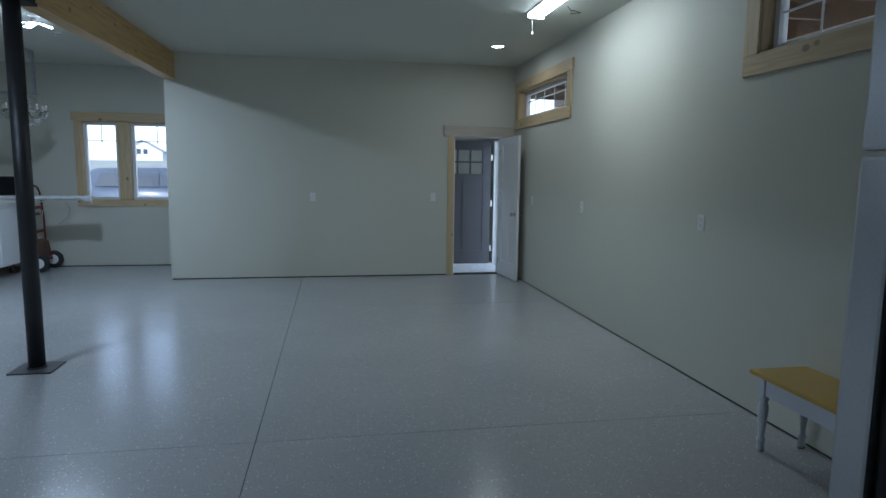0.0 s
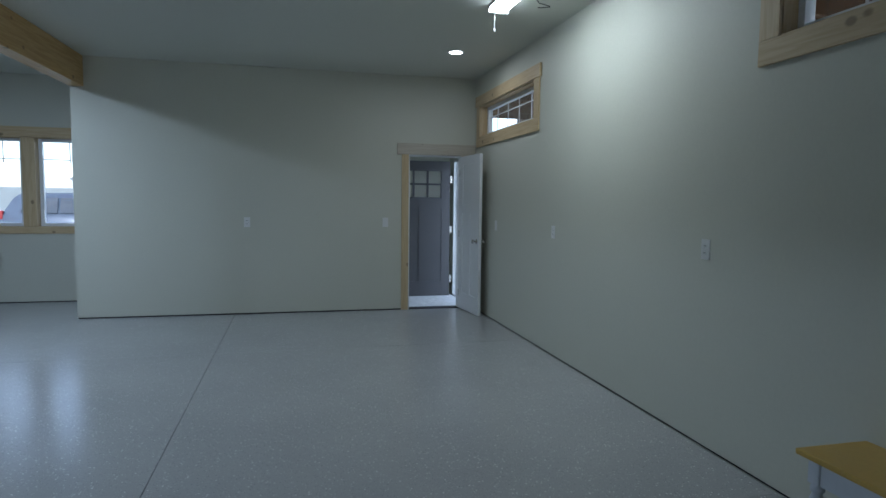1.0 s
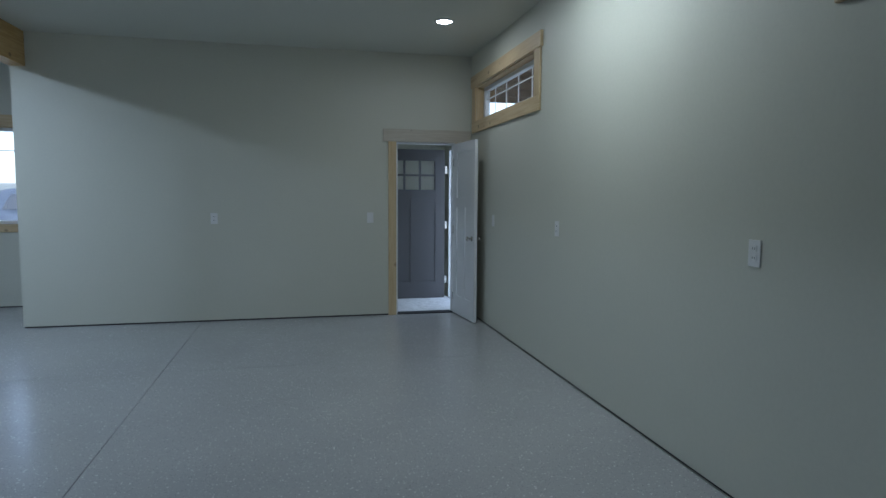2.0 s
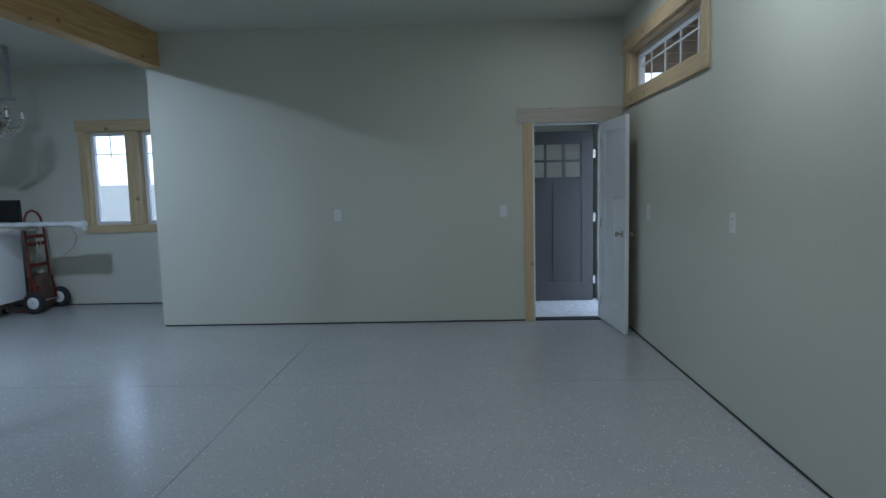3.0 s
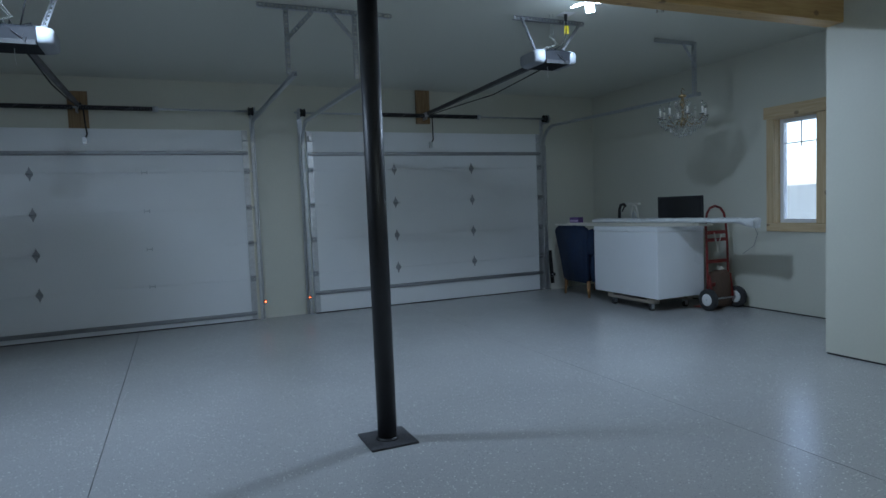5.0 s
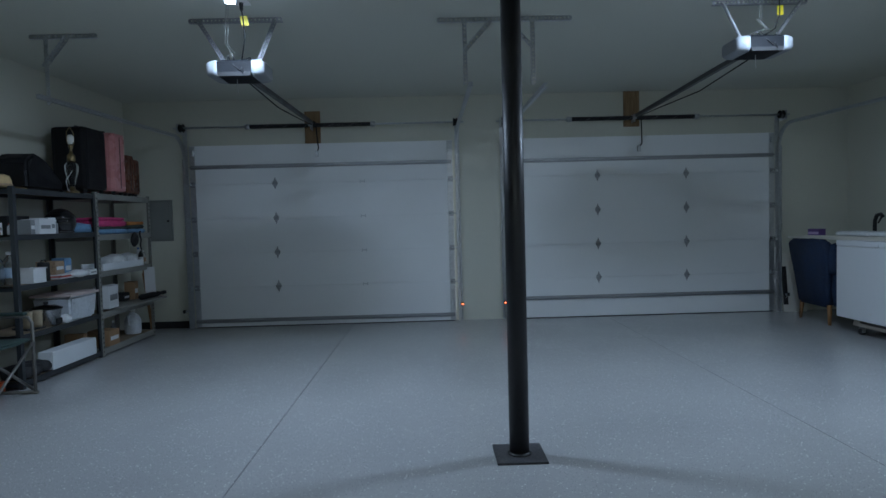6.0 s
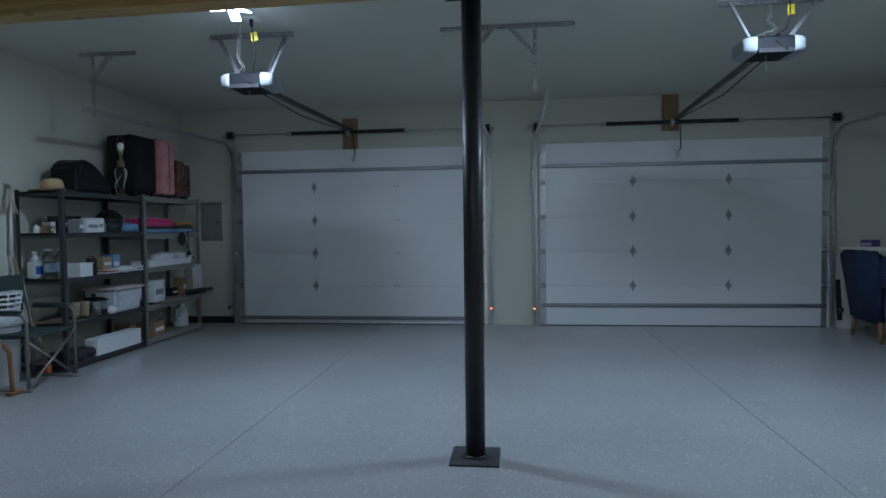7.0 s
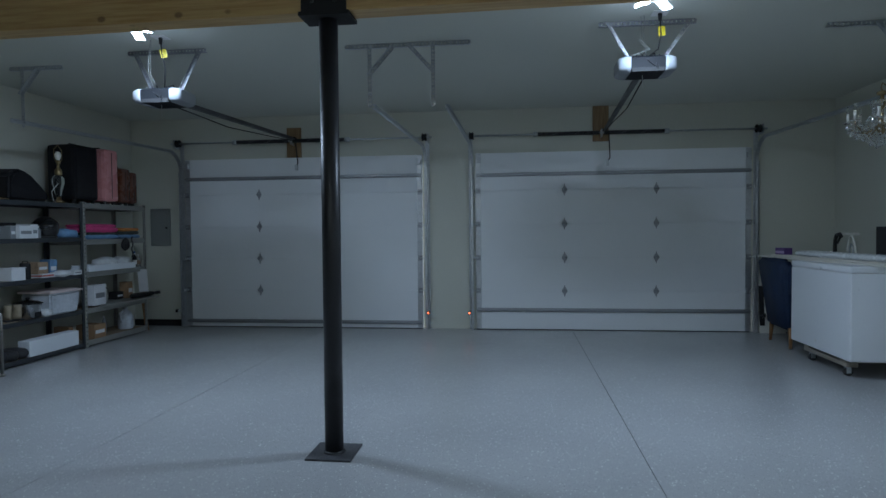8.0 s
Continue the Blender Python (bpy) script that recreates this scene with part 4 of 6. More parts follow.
solid("wrapped_parcel", wrapped(2.38, 0.22, 0.058, 3), FILM, "long boards wrapped in wrinkled clear white film", "parcel", along((-8.40, 0.44), (-6.05, 0.66), TOPZ + 0.037))
solid("wrapped_parcel", wrapped(1.35, 0.13, 0.035, 8), FILM, "shorter film-wrapped boards lying beside the longer parcel", "parcel", along((-8.60, 0.68), (-7.26, 0.82), TOPZ + 0.001) @ pose(0, 0.05, 0))
tv = thing("monitor", "black flat computer monitor standing on the freezer", "monitor", pose(-7.20, 0.74, TOPZ + 0.001, 0, 0, 8))
part("bezel", boxes((-0.32, 0.32, -0.012, 0.020, 0.075, 0.355), bevel=0.005), BLACKMAT, tv)
part("screen", boxes((-0.305, 0.305, -0.0145, -0.0125, 0.092, 0.342)), material("screen_glass", (0.012, 0.012, 0.013), 0.12, vary=0.05, bump=0), tv)
part("stand", boxes((-0.10, 0.10, -0.06, 0.09, 0.0, 0.008), (-0.03, 0.03, 0.020, 0.034, 0.008, 0.12), bevel=0.003), BLACKMAT, tv)
PURPLE = material("purple_carton", (0.10, 0.05, 0.19), 0.4, vary=0.15, scale=18)
bx = thing("purple_box", "small purple printed carton lying on the trim boards", "box", pose(-8.86, 0.40, TOPZ + 0.019, 0, 0, 12))
part("carton", boxes((-0.085, 0.085, -0.05, 0.05, 0.0, 0.095), bevel=0.003), PURPLE, bx)
part("print_band", boxes((-0.080, 0.080, -0.0515, -0.0502, 0.03, 0.06)), material("lilac_print", (0.45, 0.35, 0.55), 0.5), bx)
sp = thing("spray_gun", "black pistol-grip hand sprayer standing on the freezer", "sprayer", pose(-8.22, 0.66, TOPZ + 0.02, 0, 0, 0))
part("grip", pipe(B(), [(0, 0, 0), (-0.005, 0, 0.10), (0.0, 0, 0.19), (0.03, 0, 0.25), (0.09, 0, 0.26), (0.12, 0, 0.23)], 0.020, 10), BLACKMAT, sp)
part("nozzle", rod(B(), (0.11, 0, 0.24), (0.05, 0, 0.16), 0.012, 0.009), BLACKMAT, sp)
part("foot", boxes((-0.035, 0.035, -0.03, 0.03, -0.001, 0.012), bevel=0.003), BLACKMAT, sp)
fr = thing("small_stand", "small pale metal stand with an arched frame", "stand", pose(-7.96, 0.69, TOPZ + 0.02, 0, 0, 8))
part("arch", pipe(B(), [(-0.075, 0, 0), (-0.05, 0, 0.16), (-0.03, 0, 0.22), (0.0, 0, 0.24), (0.03, 0, 0.22), (0.05, 0, 0.16), (0.075, 0, 0)], 0.012, 8), PRIMED, fr)
part("top_bar", boxes((-0.085, 0.085, -0.03, 0.03, 0.250, 0.272), bevel=0.004), PRIMED, fr)
part("inner_arch", pipe(B(), [(-0.03, 0, 0), (-0.025, 0, 0.12), (0.0, 0, 0.16), (0.025, 0, 0.12), (0.03, 0, 0)], 0.008, 8), GALV, fr)

# ---- hand truck ----
REDP = material("red_enamel", (0.17, 0.020, 0.016), 0.4, vary=0.15, scale=8)
ht = thing("hand_truck", "red steel hand truck with pneumatic tyres behind the freezer", "hand truck", pose(-6.84, 1.05, 0, 0, 0, 0))
for yy in (-0.235, 0.235):
    w = part("wheel", lathe(B(), [(0.075, -0.026), (0.115, -0.038), (0.130, -0.020), (0.133, 0.0), (0.130, 0.020), (0.115, 0.038), (0.075, 0.026)], 32, Matrix.Translation((0, yy, 0.133)) @ Matrix.Rotation(math.pi / 2, 4, "X")), RUBBER, ht, "black pneumatic tyre")
    part("rim", lathe(B(), [(0.02, -0.030), (0.045, -0.026), (0.072, -0.031), (0.074, 0.0), (0.072, 0.031), (0.045, 0.026), (0.02, 0.030)], 24, Matrix.Translation((0, yy, 0.133)) @ Matrix.Rotation(math.pi / 2, 4, "X")), PLASTIC, w, "white steel rim")
part("axle", rod(B(), (0, -0.27, 0.133), (0, 0.27, 0.133), 0.009), GALV, ht)
for yy in (-0.17, 0.17):
    part("side_rail", pipe(B(), [(-0.07, yy, 0.02), (-0.07, yy, 0.35), (-0.08, yy, 0.80), (-0.095, yy * 0.97, 1.04), (-0.10, yy * 0.82, 1.16), (-0.105, yy * 0.50, 1.225)], 0.014, 8), REDP, ht)
    part("axle_brace", bar(B(), (-0.08, yy, 0.16), (0.0, yy, 0.133), 0.006, 0.05, up=(0, 0, 1)), REDP, ht)
    part("strut", bar(B(), (-0.045, yy, 0.42), (0.0, yy, 0.15), 0.006, 0.025, up=(1, 0, 0)), REDP, ht)
part("handle_loop", pipe(B(), [(-0.105, -0.085, 1.225), (-0.108, 0.0, 1.25), (-0.105, 0.085, 1.225)], 0.015, 8), REDP, ht)
for z, x in ((0.30, -0.07), (0.58, -0.076), (0.84, -0.083), (0.93, -0.087)):
    part("cross_bar", boxes((x - 0.006, x + 0.006, -0.17, 0.17, z - 0.022, z + 0.022), bevel=0.002), REDP, ht)
part("toe_plate", boxes((-0.30, -0.09, -0.18, 0.18, 0.012, 0.018), bevel=0.002), REDP, ht)
part("bungee_cord", pipe(B(), [(-0.01, -0.12, 0.93), (0.03, -0.13, 0.80), (0.01, -0.08, 0.70), (-0.01, -0.05, 0.78), (0.0, -0.02, 0.90)], 0.007, 6), PRIMED, ht, "pale looped cord")
solid("power_cable", pipe(B(), [(-6.66, 1.37, 0.99), (-6.60, 1.355, 0.90), (-6.63, 1.325, 0.76), (-6.74, 1.27, 0.66)], 0.0035, 6), PANELGREY, "thin dark cable hanging by the hand truck", "cable")

sack = thing("canvas_sack", "brown canvas sack standing on the hand truck", "sack", pose(-6.97, 1.14, 0.019))
part("body", cushion(B(), -0.09, 0.09, -0.13, 0.13, 0.0, 0.42, 0.03, seed=61), material("brown_canvas", (0.10, 0.065, 0.045), 0.9, vary=0.25, scale=14, bump=0.5), sack)
part("tie", rod(B(), (0.0, -0.02, 0.42), (0.0, 0.02, 0.47), 0.03, 0.045), PRIMED, sack)

# ---- wing chair ----
BLUE = material("blue_velvet", (0.016, 0.030, 0.070), 0.85, vary=0.35, scale=9, fine=60, bump=0.4, depth=0.01)
OAK = wood("oak_leg", (0.30, 0.16, 0.06), (0.19, 0.09, 0.03), "Z", knots=False)


wc = thing("wing_chair", "dark blue velvet wing chair with short oak legs", "armchair", pose(-8.82, 0.33, 0, 0, 0, -2) @ Matrix.Diagonal((1.08, 1, 1.035, 1)))


def back_panel():
    bm = B()
    outline = [(-0.27, 0.20), (0.27, 0.20), (0.30, 0.55), (0.34, 0.80), (0.35, 0.93), (0.30, 0.985), (0.15, 1.0), (-0.15, 1.0), (-0.30, 0.985), (-0.35, 0.93), (-0.34, 0.80), (-0.30, 0.55)]
    lean = Matrix(((1, 0, 0, 0), (0, -0.12, 1, 0.0), (0, 1, 0, 0), (0, 0, 0, 1)))
    extrude(bm, outline, 0.0, 0.13, lean)
    es = [e for e in bm.edges]
    bmesh.ops.bevel(bm, geom=es, offset=0.03, segments=3, affect="EDGES")
    for f in bm.faces:
        f.smooth = True
    return bm


part("backrest", back_panel(), BLUE, wc)
part("seat", cushion(B(), -0.29, 0.29, 0.10, 0.62, 0.22, 0.46, 0.03, seed=2), BLUE, wc)
for sx in (-1, 1):
    part("arm", cushion(B(), sx * 0.33 - 0.06, sx * 0.33 + 0.06, 0.04, 0.60, 0.22, 0.64, 0.02, seed=4), BLUE, wc)
    part("wing", cushion(B(), sx * 0.33 - 0.045, sx * 0.33 + 0.045, -0.02, 0.20, 0.60, 0.93, 0.02, seed=6), BLUE, wc)
    for y in (0.03, 0.56):
        part("leg", rod(B(), (sx * 0.28, y - 0.01, 0.0), (sx * 0.26, y, 0.23), 0.017, 0.028, sides=8), OAK, wc, "oak leg")

ob = thing("leaning_board", "pale board offcut leaning against the wall behind the chair", "board", pose(WEST + 0.13, 0.56, 0, 0, -6.5, 0))
part("sheet", boxes((0.0, 0.014, -0.15, 0.17, 0.0, 0.80), bevel=0.002), PRIMED, ob)
# black strip drawn in place of the shaded gap along the board's left edge
part("side_gap_shade", boxes((0.0145, 0.030, -0.15, -0.09, 0.10, 0.62), bevel=0.002), BLACKMAT, ob, "black strip for the shaded gap at the board's left")
hk = thing("ceiling_hook", "small white ceiling plate with two bright metal hooks", "hook", pose(-5.74, -0.91, CEIL))
part("plate", lathe(B(), [(0.045, 0.0), (0.044, -0.006), (0.030, -0.010)], 20), PLASTIC, hk)
for yy in (-0.022, 0.022):
    part("hook", lathe(B(), [(0.008, -0.008), (0.008, -0.020), (0.014, -0.026), (0.013, -0.036), (0.005, -0.040)], 12, Matrix.Translation((yy, yy * 0.5, 0))), CHROME, hk)

# ---- chandelier hung from the track end ----
BRASS = material("aged_brass", (0.30, 0.23, 0.12), 0.35, 1.0, vary=0.15, scale=20)
CRYSTAL = glass("crystal", (0.97, 0.98, 1.0), 0.02)
CANDLE = material("candle_sleeve", (0.82, 0.80, 0.74), 0.5)
ch = thing("chandelier", "brass chandelier with candle sleeves and hanging crystal drops", "chandelier", pose(-6.635, 0.24, 2.515) @ Matrix.Scale(0.88, 4))
part("hook", pipe(B(), [(0.02, 0.02, 0.03), (0.0, 0.0, 0.06), (-0.02, 0.0, 0.02), (0.0, 0.0, -0.02)], 0.006, 6), BRASS, ch)
part("stem", lathe(B(), [(0.008, -0.01), (0.05, -0.03), (0.045, -0.05), (0.015, -0.06), (0.02, -0.10), (0.035, -0.14), (0.014, -0.19), (0.014, -0.30), (0.04, -0.33), (0.055, -0.36), (0.03, -0.40), (0.01, -0.42)], 20), BRASS, ch)
drop_bm = B()
bmesh.ops.create_uvsphere(drop_bm, u_segments=6, v_segments=4, radius=0.011)
for v in drop_bm.verts:
    v.co.z *= 1.7
DROP = mesh_of("crystal_drop", drop_bm, CRYSTAL)
rnd = random.Random(5)
for k in range(8):
    a = k / 8 * math.tau + 0.2
    c, s = math.cos(a), math.sin(a)
    arm = part("arm", pipe(B(), [(0.04 * c, 0.04 * s, -0.34), (0.12 * c, 0.12 * s, -0.40), (0.21 * c, 0.21 * s, -0.385), (0.265 * c, 0.265 * s, -0.33), (0.27 * c, 0.27 * s, -0.30)], 0.006, 6), BRASS, ch)
    part("drip_pan", lathe(B(), [(0.012, -0.304), (0.04, -0.296), (0.042, -0.290), (0.012, -0.294)], 14, Matrix.Translation((0.27 * c, 0.27 * s, 0))), CRYSTAL, arm)
    part("candle", rod(B(), (0.27 * c, 0.27 * s, -0.29), (0.27 * c, 0.27 * s, -0.20), 0.012, sides=10), CANDLE, arm, "white candle sleeve")
    part("bulb", lathe(B(), [(0.006, -0.20), (0.014, -0.18), (0.012, -0.155), (0.003, -0.13)], 10, Matrix.Translation((0.27 * c, 0.27 * s, 0))), CRYSTAL, arm)
for ring, (r, z, n) in enumerate(((0.285, -0.335, 34), (0.27, -0.365, 30), (0.25, -0.395, 34), (0.205, -0.43, 30), (0.15, -0.465, 26), (0.095, -0.50, 18), (0.045, -0.525, 8), (0.09, -0.12, 16), (0.075, -0.17, 14), (0.075, -0.22, 14), (0.11, -0.27, 18), (0.17, -0.33, 20))):
    for k in range(n):
        a = k / n * math.tau + ring
        share("crystal_drop", DROP, ch, pose(r * math.cos(a), r * math.sin(a), z + rnd.uniform(-0.012, 0.012), 0, 0, rnd.uniform(0, 90)))

# ---- bench by the side wall ----
YELLOWTOP = material("mustard_top", (0.52, 0.34, 0.07), 0.35, vary=0.07, scale=3, fine=70, bump=0.05)
BENCHWHITE = material("bench_white", (0.62, 0.65, 0.70), 0.4, vary=0.03)
bn = thing("bench", "small bench with turned white legs and a mustard-yellow top", "bench", pose(-0.008, -6.42, 0))
part("seat_top", boxes((-0.36, 0.0, -0.55, 0.52, 0.425, 0.450), bevel=0.006), YELLOWTOP, bn, "mustard-yellow painted top")
part("apron", boxes((-0.325, -0.303, -0.48, 0.45, 0.325, 0.424)), BENCHWHITE, bn)
part("apron", boxes((-0.057, -0.035, -0.48, 0.45, 0.325, 0.424)), BENCHWHITE, bn)
part("apron", boxes((-0.303, -0.057, 0.44, 0.46, 0.325, 0.424)), BENCHWHITE, bn)
part("apron", boxes((-0.303, -0.057, -0.49, -0.47, 0.325, 0.424)), BENCHWHITE, bn)
TURNED = [(0.012, 0.0), (0.019, 0.004), (0.021, 0.03), (0.017, 0.05), (0.024, 0.06), (0.024, 0.075), (0.015, 0.085), (0.017, 0.12), (0.027, 0.22), (0.028, 0.26), (0.018, 0.285), (0.027, 0.295), (0.027, 0.312), (0.020, 0.32), (0.021, 0.326)]
for x in (-0.31, -0.05):
    for y in (-0.48, 0.45):
        lathe_bm = lathe(B(), TURNED, 20, Matrix.Translation((x, y, 0)))
        box(lathe_bm, x - 0.026, x + 0.026, y - 0.026, y + 0.026, 0.324, 0.424, bevel=0.003)
        part("leg", lathe_bm, BENCHWHITE, bn, "turned white leg")

# ---- refrigerator by the start of the walk ----
rf = thing("refrigerator", "tall stainless refrigerator with dark cabinet sides", "refrigerator", pose(-1.815, -7.99, 0))
part("cabinet", boxes((0.012, 0.86, -0.74, -0.085, 0.03, 1.86), bevel=0.006), BLACKMAT, rf, "black cabinet")
for a, b in ((0.05, 0.70), (0.708, 1.545), (1.553, 1.87)):
    dr = part("door", boxes((0.0, 0.872, -0.068, 0.0, a, b), bevel=0.007), STEEL, rf, "brushed stainless door")
    part("handle", pipe(B(), [(0.12, 0.0, b - 0.06), (0.12, 0.045, b - 0.07), (0.76, 0.045, b - 0.07), (0.76, 0.0, b - 0.06)], 0.011, 8), STEEL, dr)
part("gasket", boxes((0.016, 0.856, -0.084, -0.069, 0.05, 1.85)), RUBBER, rf)
for x in (0.06, 0.81):
    for y in (-0.68, -0.14):
        part("foot", rod(B(), (x, y, 0), (x, y, 0.032), 0.02), BLACKMAT, rf)

# ---- shelving ----
SHELFDARK = material("hammered_grey", (0.045, 0.050, 0.055), 0.4, 0.3, vary=0.15, fine=120, bump=0.15)
SHELFPALE = material("grey_beige_steel", (0.26, 0.26, 0.235), 0.45, 0.1, vary=0.08, fine=90)
CHIP = material("particle_board", (0.22, 0.17, 0.11), 0.8, vary=0.2, scale=40, fine=140)
SF, SB = -7.915, -8.40        # front and back of the shelving


def shelf_unit(x0, x1, levels, mat, lip, label, slots):
    u = thing("shelving_unit", label, "shelf", pose(0, 0, 0), "shelving units")
    for x, sx in ((x0, 1), (x1, -1)):
        for y, sy in ((SF, -1), (SB, 1)):
            bm = B()
            box(bm, x, x + sx * 0.040, y, y + sy * 0.0025, 0.0, levels[-1] + 0.02)
            box(bm, x, x + sx * 0.0025, y + sy * 0.0025, y + sy * 0.040, 0.0, levels[-1] + 0.02)
            p = part("post", bm, mat, u)
            if slots:
                hole = B()
                for k in range(int(levels[-1] / 0.05)):
                    for off in (0.014, 0.027):
                        box(hole, x + sx * off - 0.003, x + sx * off + 0.003, y - sy * 0.0008, y, 0.04 + k * 0.05, 0.058 + k * 0.05)
                tagged(part("slots", hole, BLACKMAT, p), kind="stuff")
    for z in levels:
        s = part("shelf", boxes((x0 + 0.004, x1 - 0.004, SB + 0.006, SF - 0.006, z - 0.014, z)), CHIP, u, "particle board shelf")
        for y, sy in ((SF - 0.004, -1), (SB + 0.004, 1)):
            part("beam", boxes((x0 + 0.003, x1 - 0.003, y, y + sy * 0.018, z - lip, z + 0.003), bevel=0.002), mat, s)
        for x, sx in ((x0 + 0.004, 1), (x1 - 0.004, -1)):
            part("end_beam", boxes((x, x + sx * 0.016, SB + 0.03, SF - 0.03, z - lip, z + 0.002)), mat, s)
    return u


L1 = (0.065, 0.465, 0.895, 1.335, 1.735)
L2 = (0.080, 0.470, 0.915, 1.310, 1.750)
shelf_unit(-7.952, -6.673, L1, SHELFDARK, 0.045, "dark grey steel shelving unit packed with household things", False)
shelf_unit(-9.205, -7.964, L2, SHELFPALE, 0.062, "grey-beige slotted steel shelving unit, half full", True)


def rounded(x0, x1, y0, y1, z0, z1, r=0.012):
    return boxes((x0, x1, y0, y1, z0, z1), bevel=r)


CARD = material("cardboard", (0.30, 0.19, 0.10), 0.85, vary=0.1, scale=6, fine=90)
BOXWHITE = material("white_carton", (0.70, 0.71, 0.72), 0.5, vary=0.05, scale=5)
STYRO = material("styrofoam", (0.74, 0.77, 0.80), 0.8, vary=0.04, fine=150, bump=0.4)
PINK = material("rose_shell", (0.62, 0.27, 0.27), 0.30, vary=0.06, scale=6)
BROWNCASE = material("bronze_shell", (0.13, 0.045, 0.022), 0.30, vary=0.15, scale=8)
NYLON = material("black_nylon", (0.008, 0.008, 0.010), 0.5, vary=0.3, scale=10, bump=0.3)
NYLON.node_tree.nodes["Principled BSDF"].inputs["Specular IOR Level"].default_value = 0.25
STRAW = material("straw", (0.55, 0.42, 0.22), 0.8, vary=0.2, scale=30, fine=140, bump=0.6)
CLEAR = glass("clear_plastic", (0.93, 0.95, 0.97), 0.15)
CLOUDY = material("cloudy_plastic", (0.55, 0.58, 0.62), 0.35, vary=0.2, scale=9, fine=30)
PINKCLOTH = material("pink_cloth", (0.55, 0.06, 0.20), 0.85, vary=0.25, scale=18, bump=0.5)
BLUECLOTH = material("blue_cloth", (0.16, 0.28, 0.45), 0.85, vary=0.25, scale=16, bump=0.5)
PRINTCLOTH = material("dark_print_cloth", (0.05, 0.06, 0.05), 0.85, vary=0.6, scale=45, bump=0.5)
ORANGECLOTH = material("orange_cloth", (0.50, 0.20, 0.05), 0.85, vary=0.3, scale=18)
LEATHER = material("khaki_leather", (0.30, 0.25, 0.17), 0.7, vary=0.15, scale=14, bump=0.3)
LABELBLUE = material("blue_label", (0.04, 0.13, 0.38), 0.45)
LABELPALE = material("pale_blue_label", (0.30, 0.38, 0.48), 0.45)
LABELRED = material("red_label", (0.45, 0.06, 0.04), 0.45)
GLASSY = glass("lamp_glass", (0.85, 0.88, 0.88), 0.03)
TAN = material("tan_print", (0.34, 0.24, 0.15), 0.6, vary=0.4, scale=22)
GREYPLASTIC = material("grey_plastic", (0.22, 0.23, 0.24), 0.5)


def suitcase(m, w, d, h, mat, name_label, ribs=True):
    s = thing("suitcase", name_label, "suitcase", m, "suitcases")
    bm = boxes((-w / 2, w / 2, -d / 2, d / 2, 0.035, h), bevel=0.045)
    part("shell", bm, mat, s)
    if ribs:
        for k in range(4):
            x = -w * 0.32 + k * w * 0.213
            part("rib", boxes((x - 0.012, x + 0.012, -d / 2 - 0.004, d / 2 + 0.004, 0.08, h - 0.06), bevel=0.003), mat, s)
    part("zip_seam", boxes((-w / 2 - 0.002, w / 2 + 0.002, -0.006, 0.006, 0.075, h - 0.045)), BLACKMAT, s)
    part("top_handle", pipe(B(), [(-0.07, 0, h - 0.005), (-0.06, 0, h + 0.022), (0.06, 0, h + 0.022), (0.07, 0, h - 0.005)], 0.009, 6), BLACKMAT, s)
    for sx in (-1, 1):
        for sy in (-1, 1):
            part("caster", rod(B(), (sx * (w / 2 - 0.05) - 0.012, sy * (d / 2 - 0.05), 0.022), (sx * (w / 2 - 0.05) + 0.012, sy * (d / 2 - 0.05), 0.022), 0.022, sides=12), RUBBER, s)
            part("caster_fork", boxes((sx * (w / 2 - 0.05) - 0.016, sx * (w / 2 - 0.05) + 0.016, sy * (d / 2 - 0.05) - 0.012, sy * (d / 2 - 0.05) + 0.012, 0.024, 0.045)), BLACKMAT, s)
    return s


T1, T2 = L1[-1] + 0.003, L2[-1] + 0.003
# top of the shelving
suitcase(pose(-8.094, -8.13, T2, 0, 0, 0), 0.42, 0.36, 0.70, NYLON, "large black soft suitcase standing on top of the shelving", False)
suitcase(pose(-8.483, -8.12, T2, 0, 0, 90), 0.45, 0.27, 0.70, PINK, "rose-pink hard-shell suitcase standing on top of the shelving")
suitcase(pose(-8.855, -8.14, T2, 0, 0, 90), 0.36, 0.22, 0.50, BROWNCASE, "small bronze hard-shell suitcase on top of the shelving")
suitcase(pose(-9.079, -8.16, T2, 0, 0, 90), 0.34, 0.17, 0.47, BROWNCASE, "small bronze hard-shell suitcase on top of the shelving")
hat = thing("straw_hat", "wide-brimmed straw sun hat lying on the shelving", "hat", pose(-6.85, -8.15, T1 + 0.004, 0, 0, 30))
part("brim", lathe(B(), [(0.21, 0.006), (0.20, 0.004), (0.14, 0.010), (0.105, 0.022), (0.10, 0.030), (0.14, 0.018), (0.205, 0.012)], 36), STRAW, hat)
part("crown", lathe(B(), [(0.105, 0.020), (0.100, 0.07), (0.085, 0.115), (0.05, 0.128), (0.015, 0.120)], 28), STRAW, hat)
part("band", lathe(B(), [(0.1075, 0.024), (0.1065, 0.045)], 28), TAN, hat)
bag = B()
extrude(bag, [(-0.27, 0.0), (0.36, 0.0), (0.37, 0.10), (0.08, 0.30), (-0.12, 0.345), (-0.26, 0.27)], -0.17, 0.17, Matrix(((-1, 0, 0, 0), (0, 0, 1, 0), (0, 1, 0, 0), (0, 0, 0, 1))))
bmesh.ops.bevel(bag, geom=list(bag.edges), offset=0.03, segments=3, affect="EDGES")
bmesh.ops.subdivide_edges(bag, edges=list(bag.edges), cuts=2, use_grid_fill=True)
for v in bag.verts:
    v.co += Vector((1, 1, 0.5)) * noise.noise(v.co * 9) * 0.012
for v in bag.verts:
    v.co.z = max(v.co.z, 0.0)
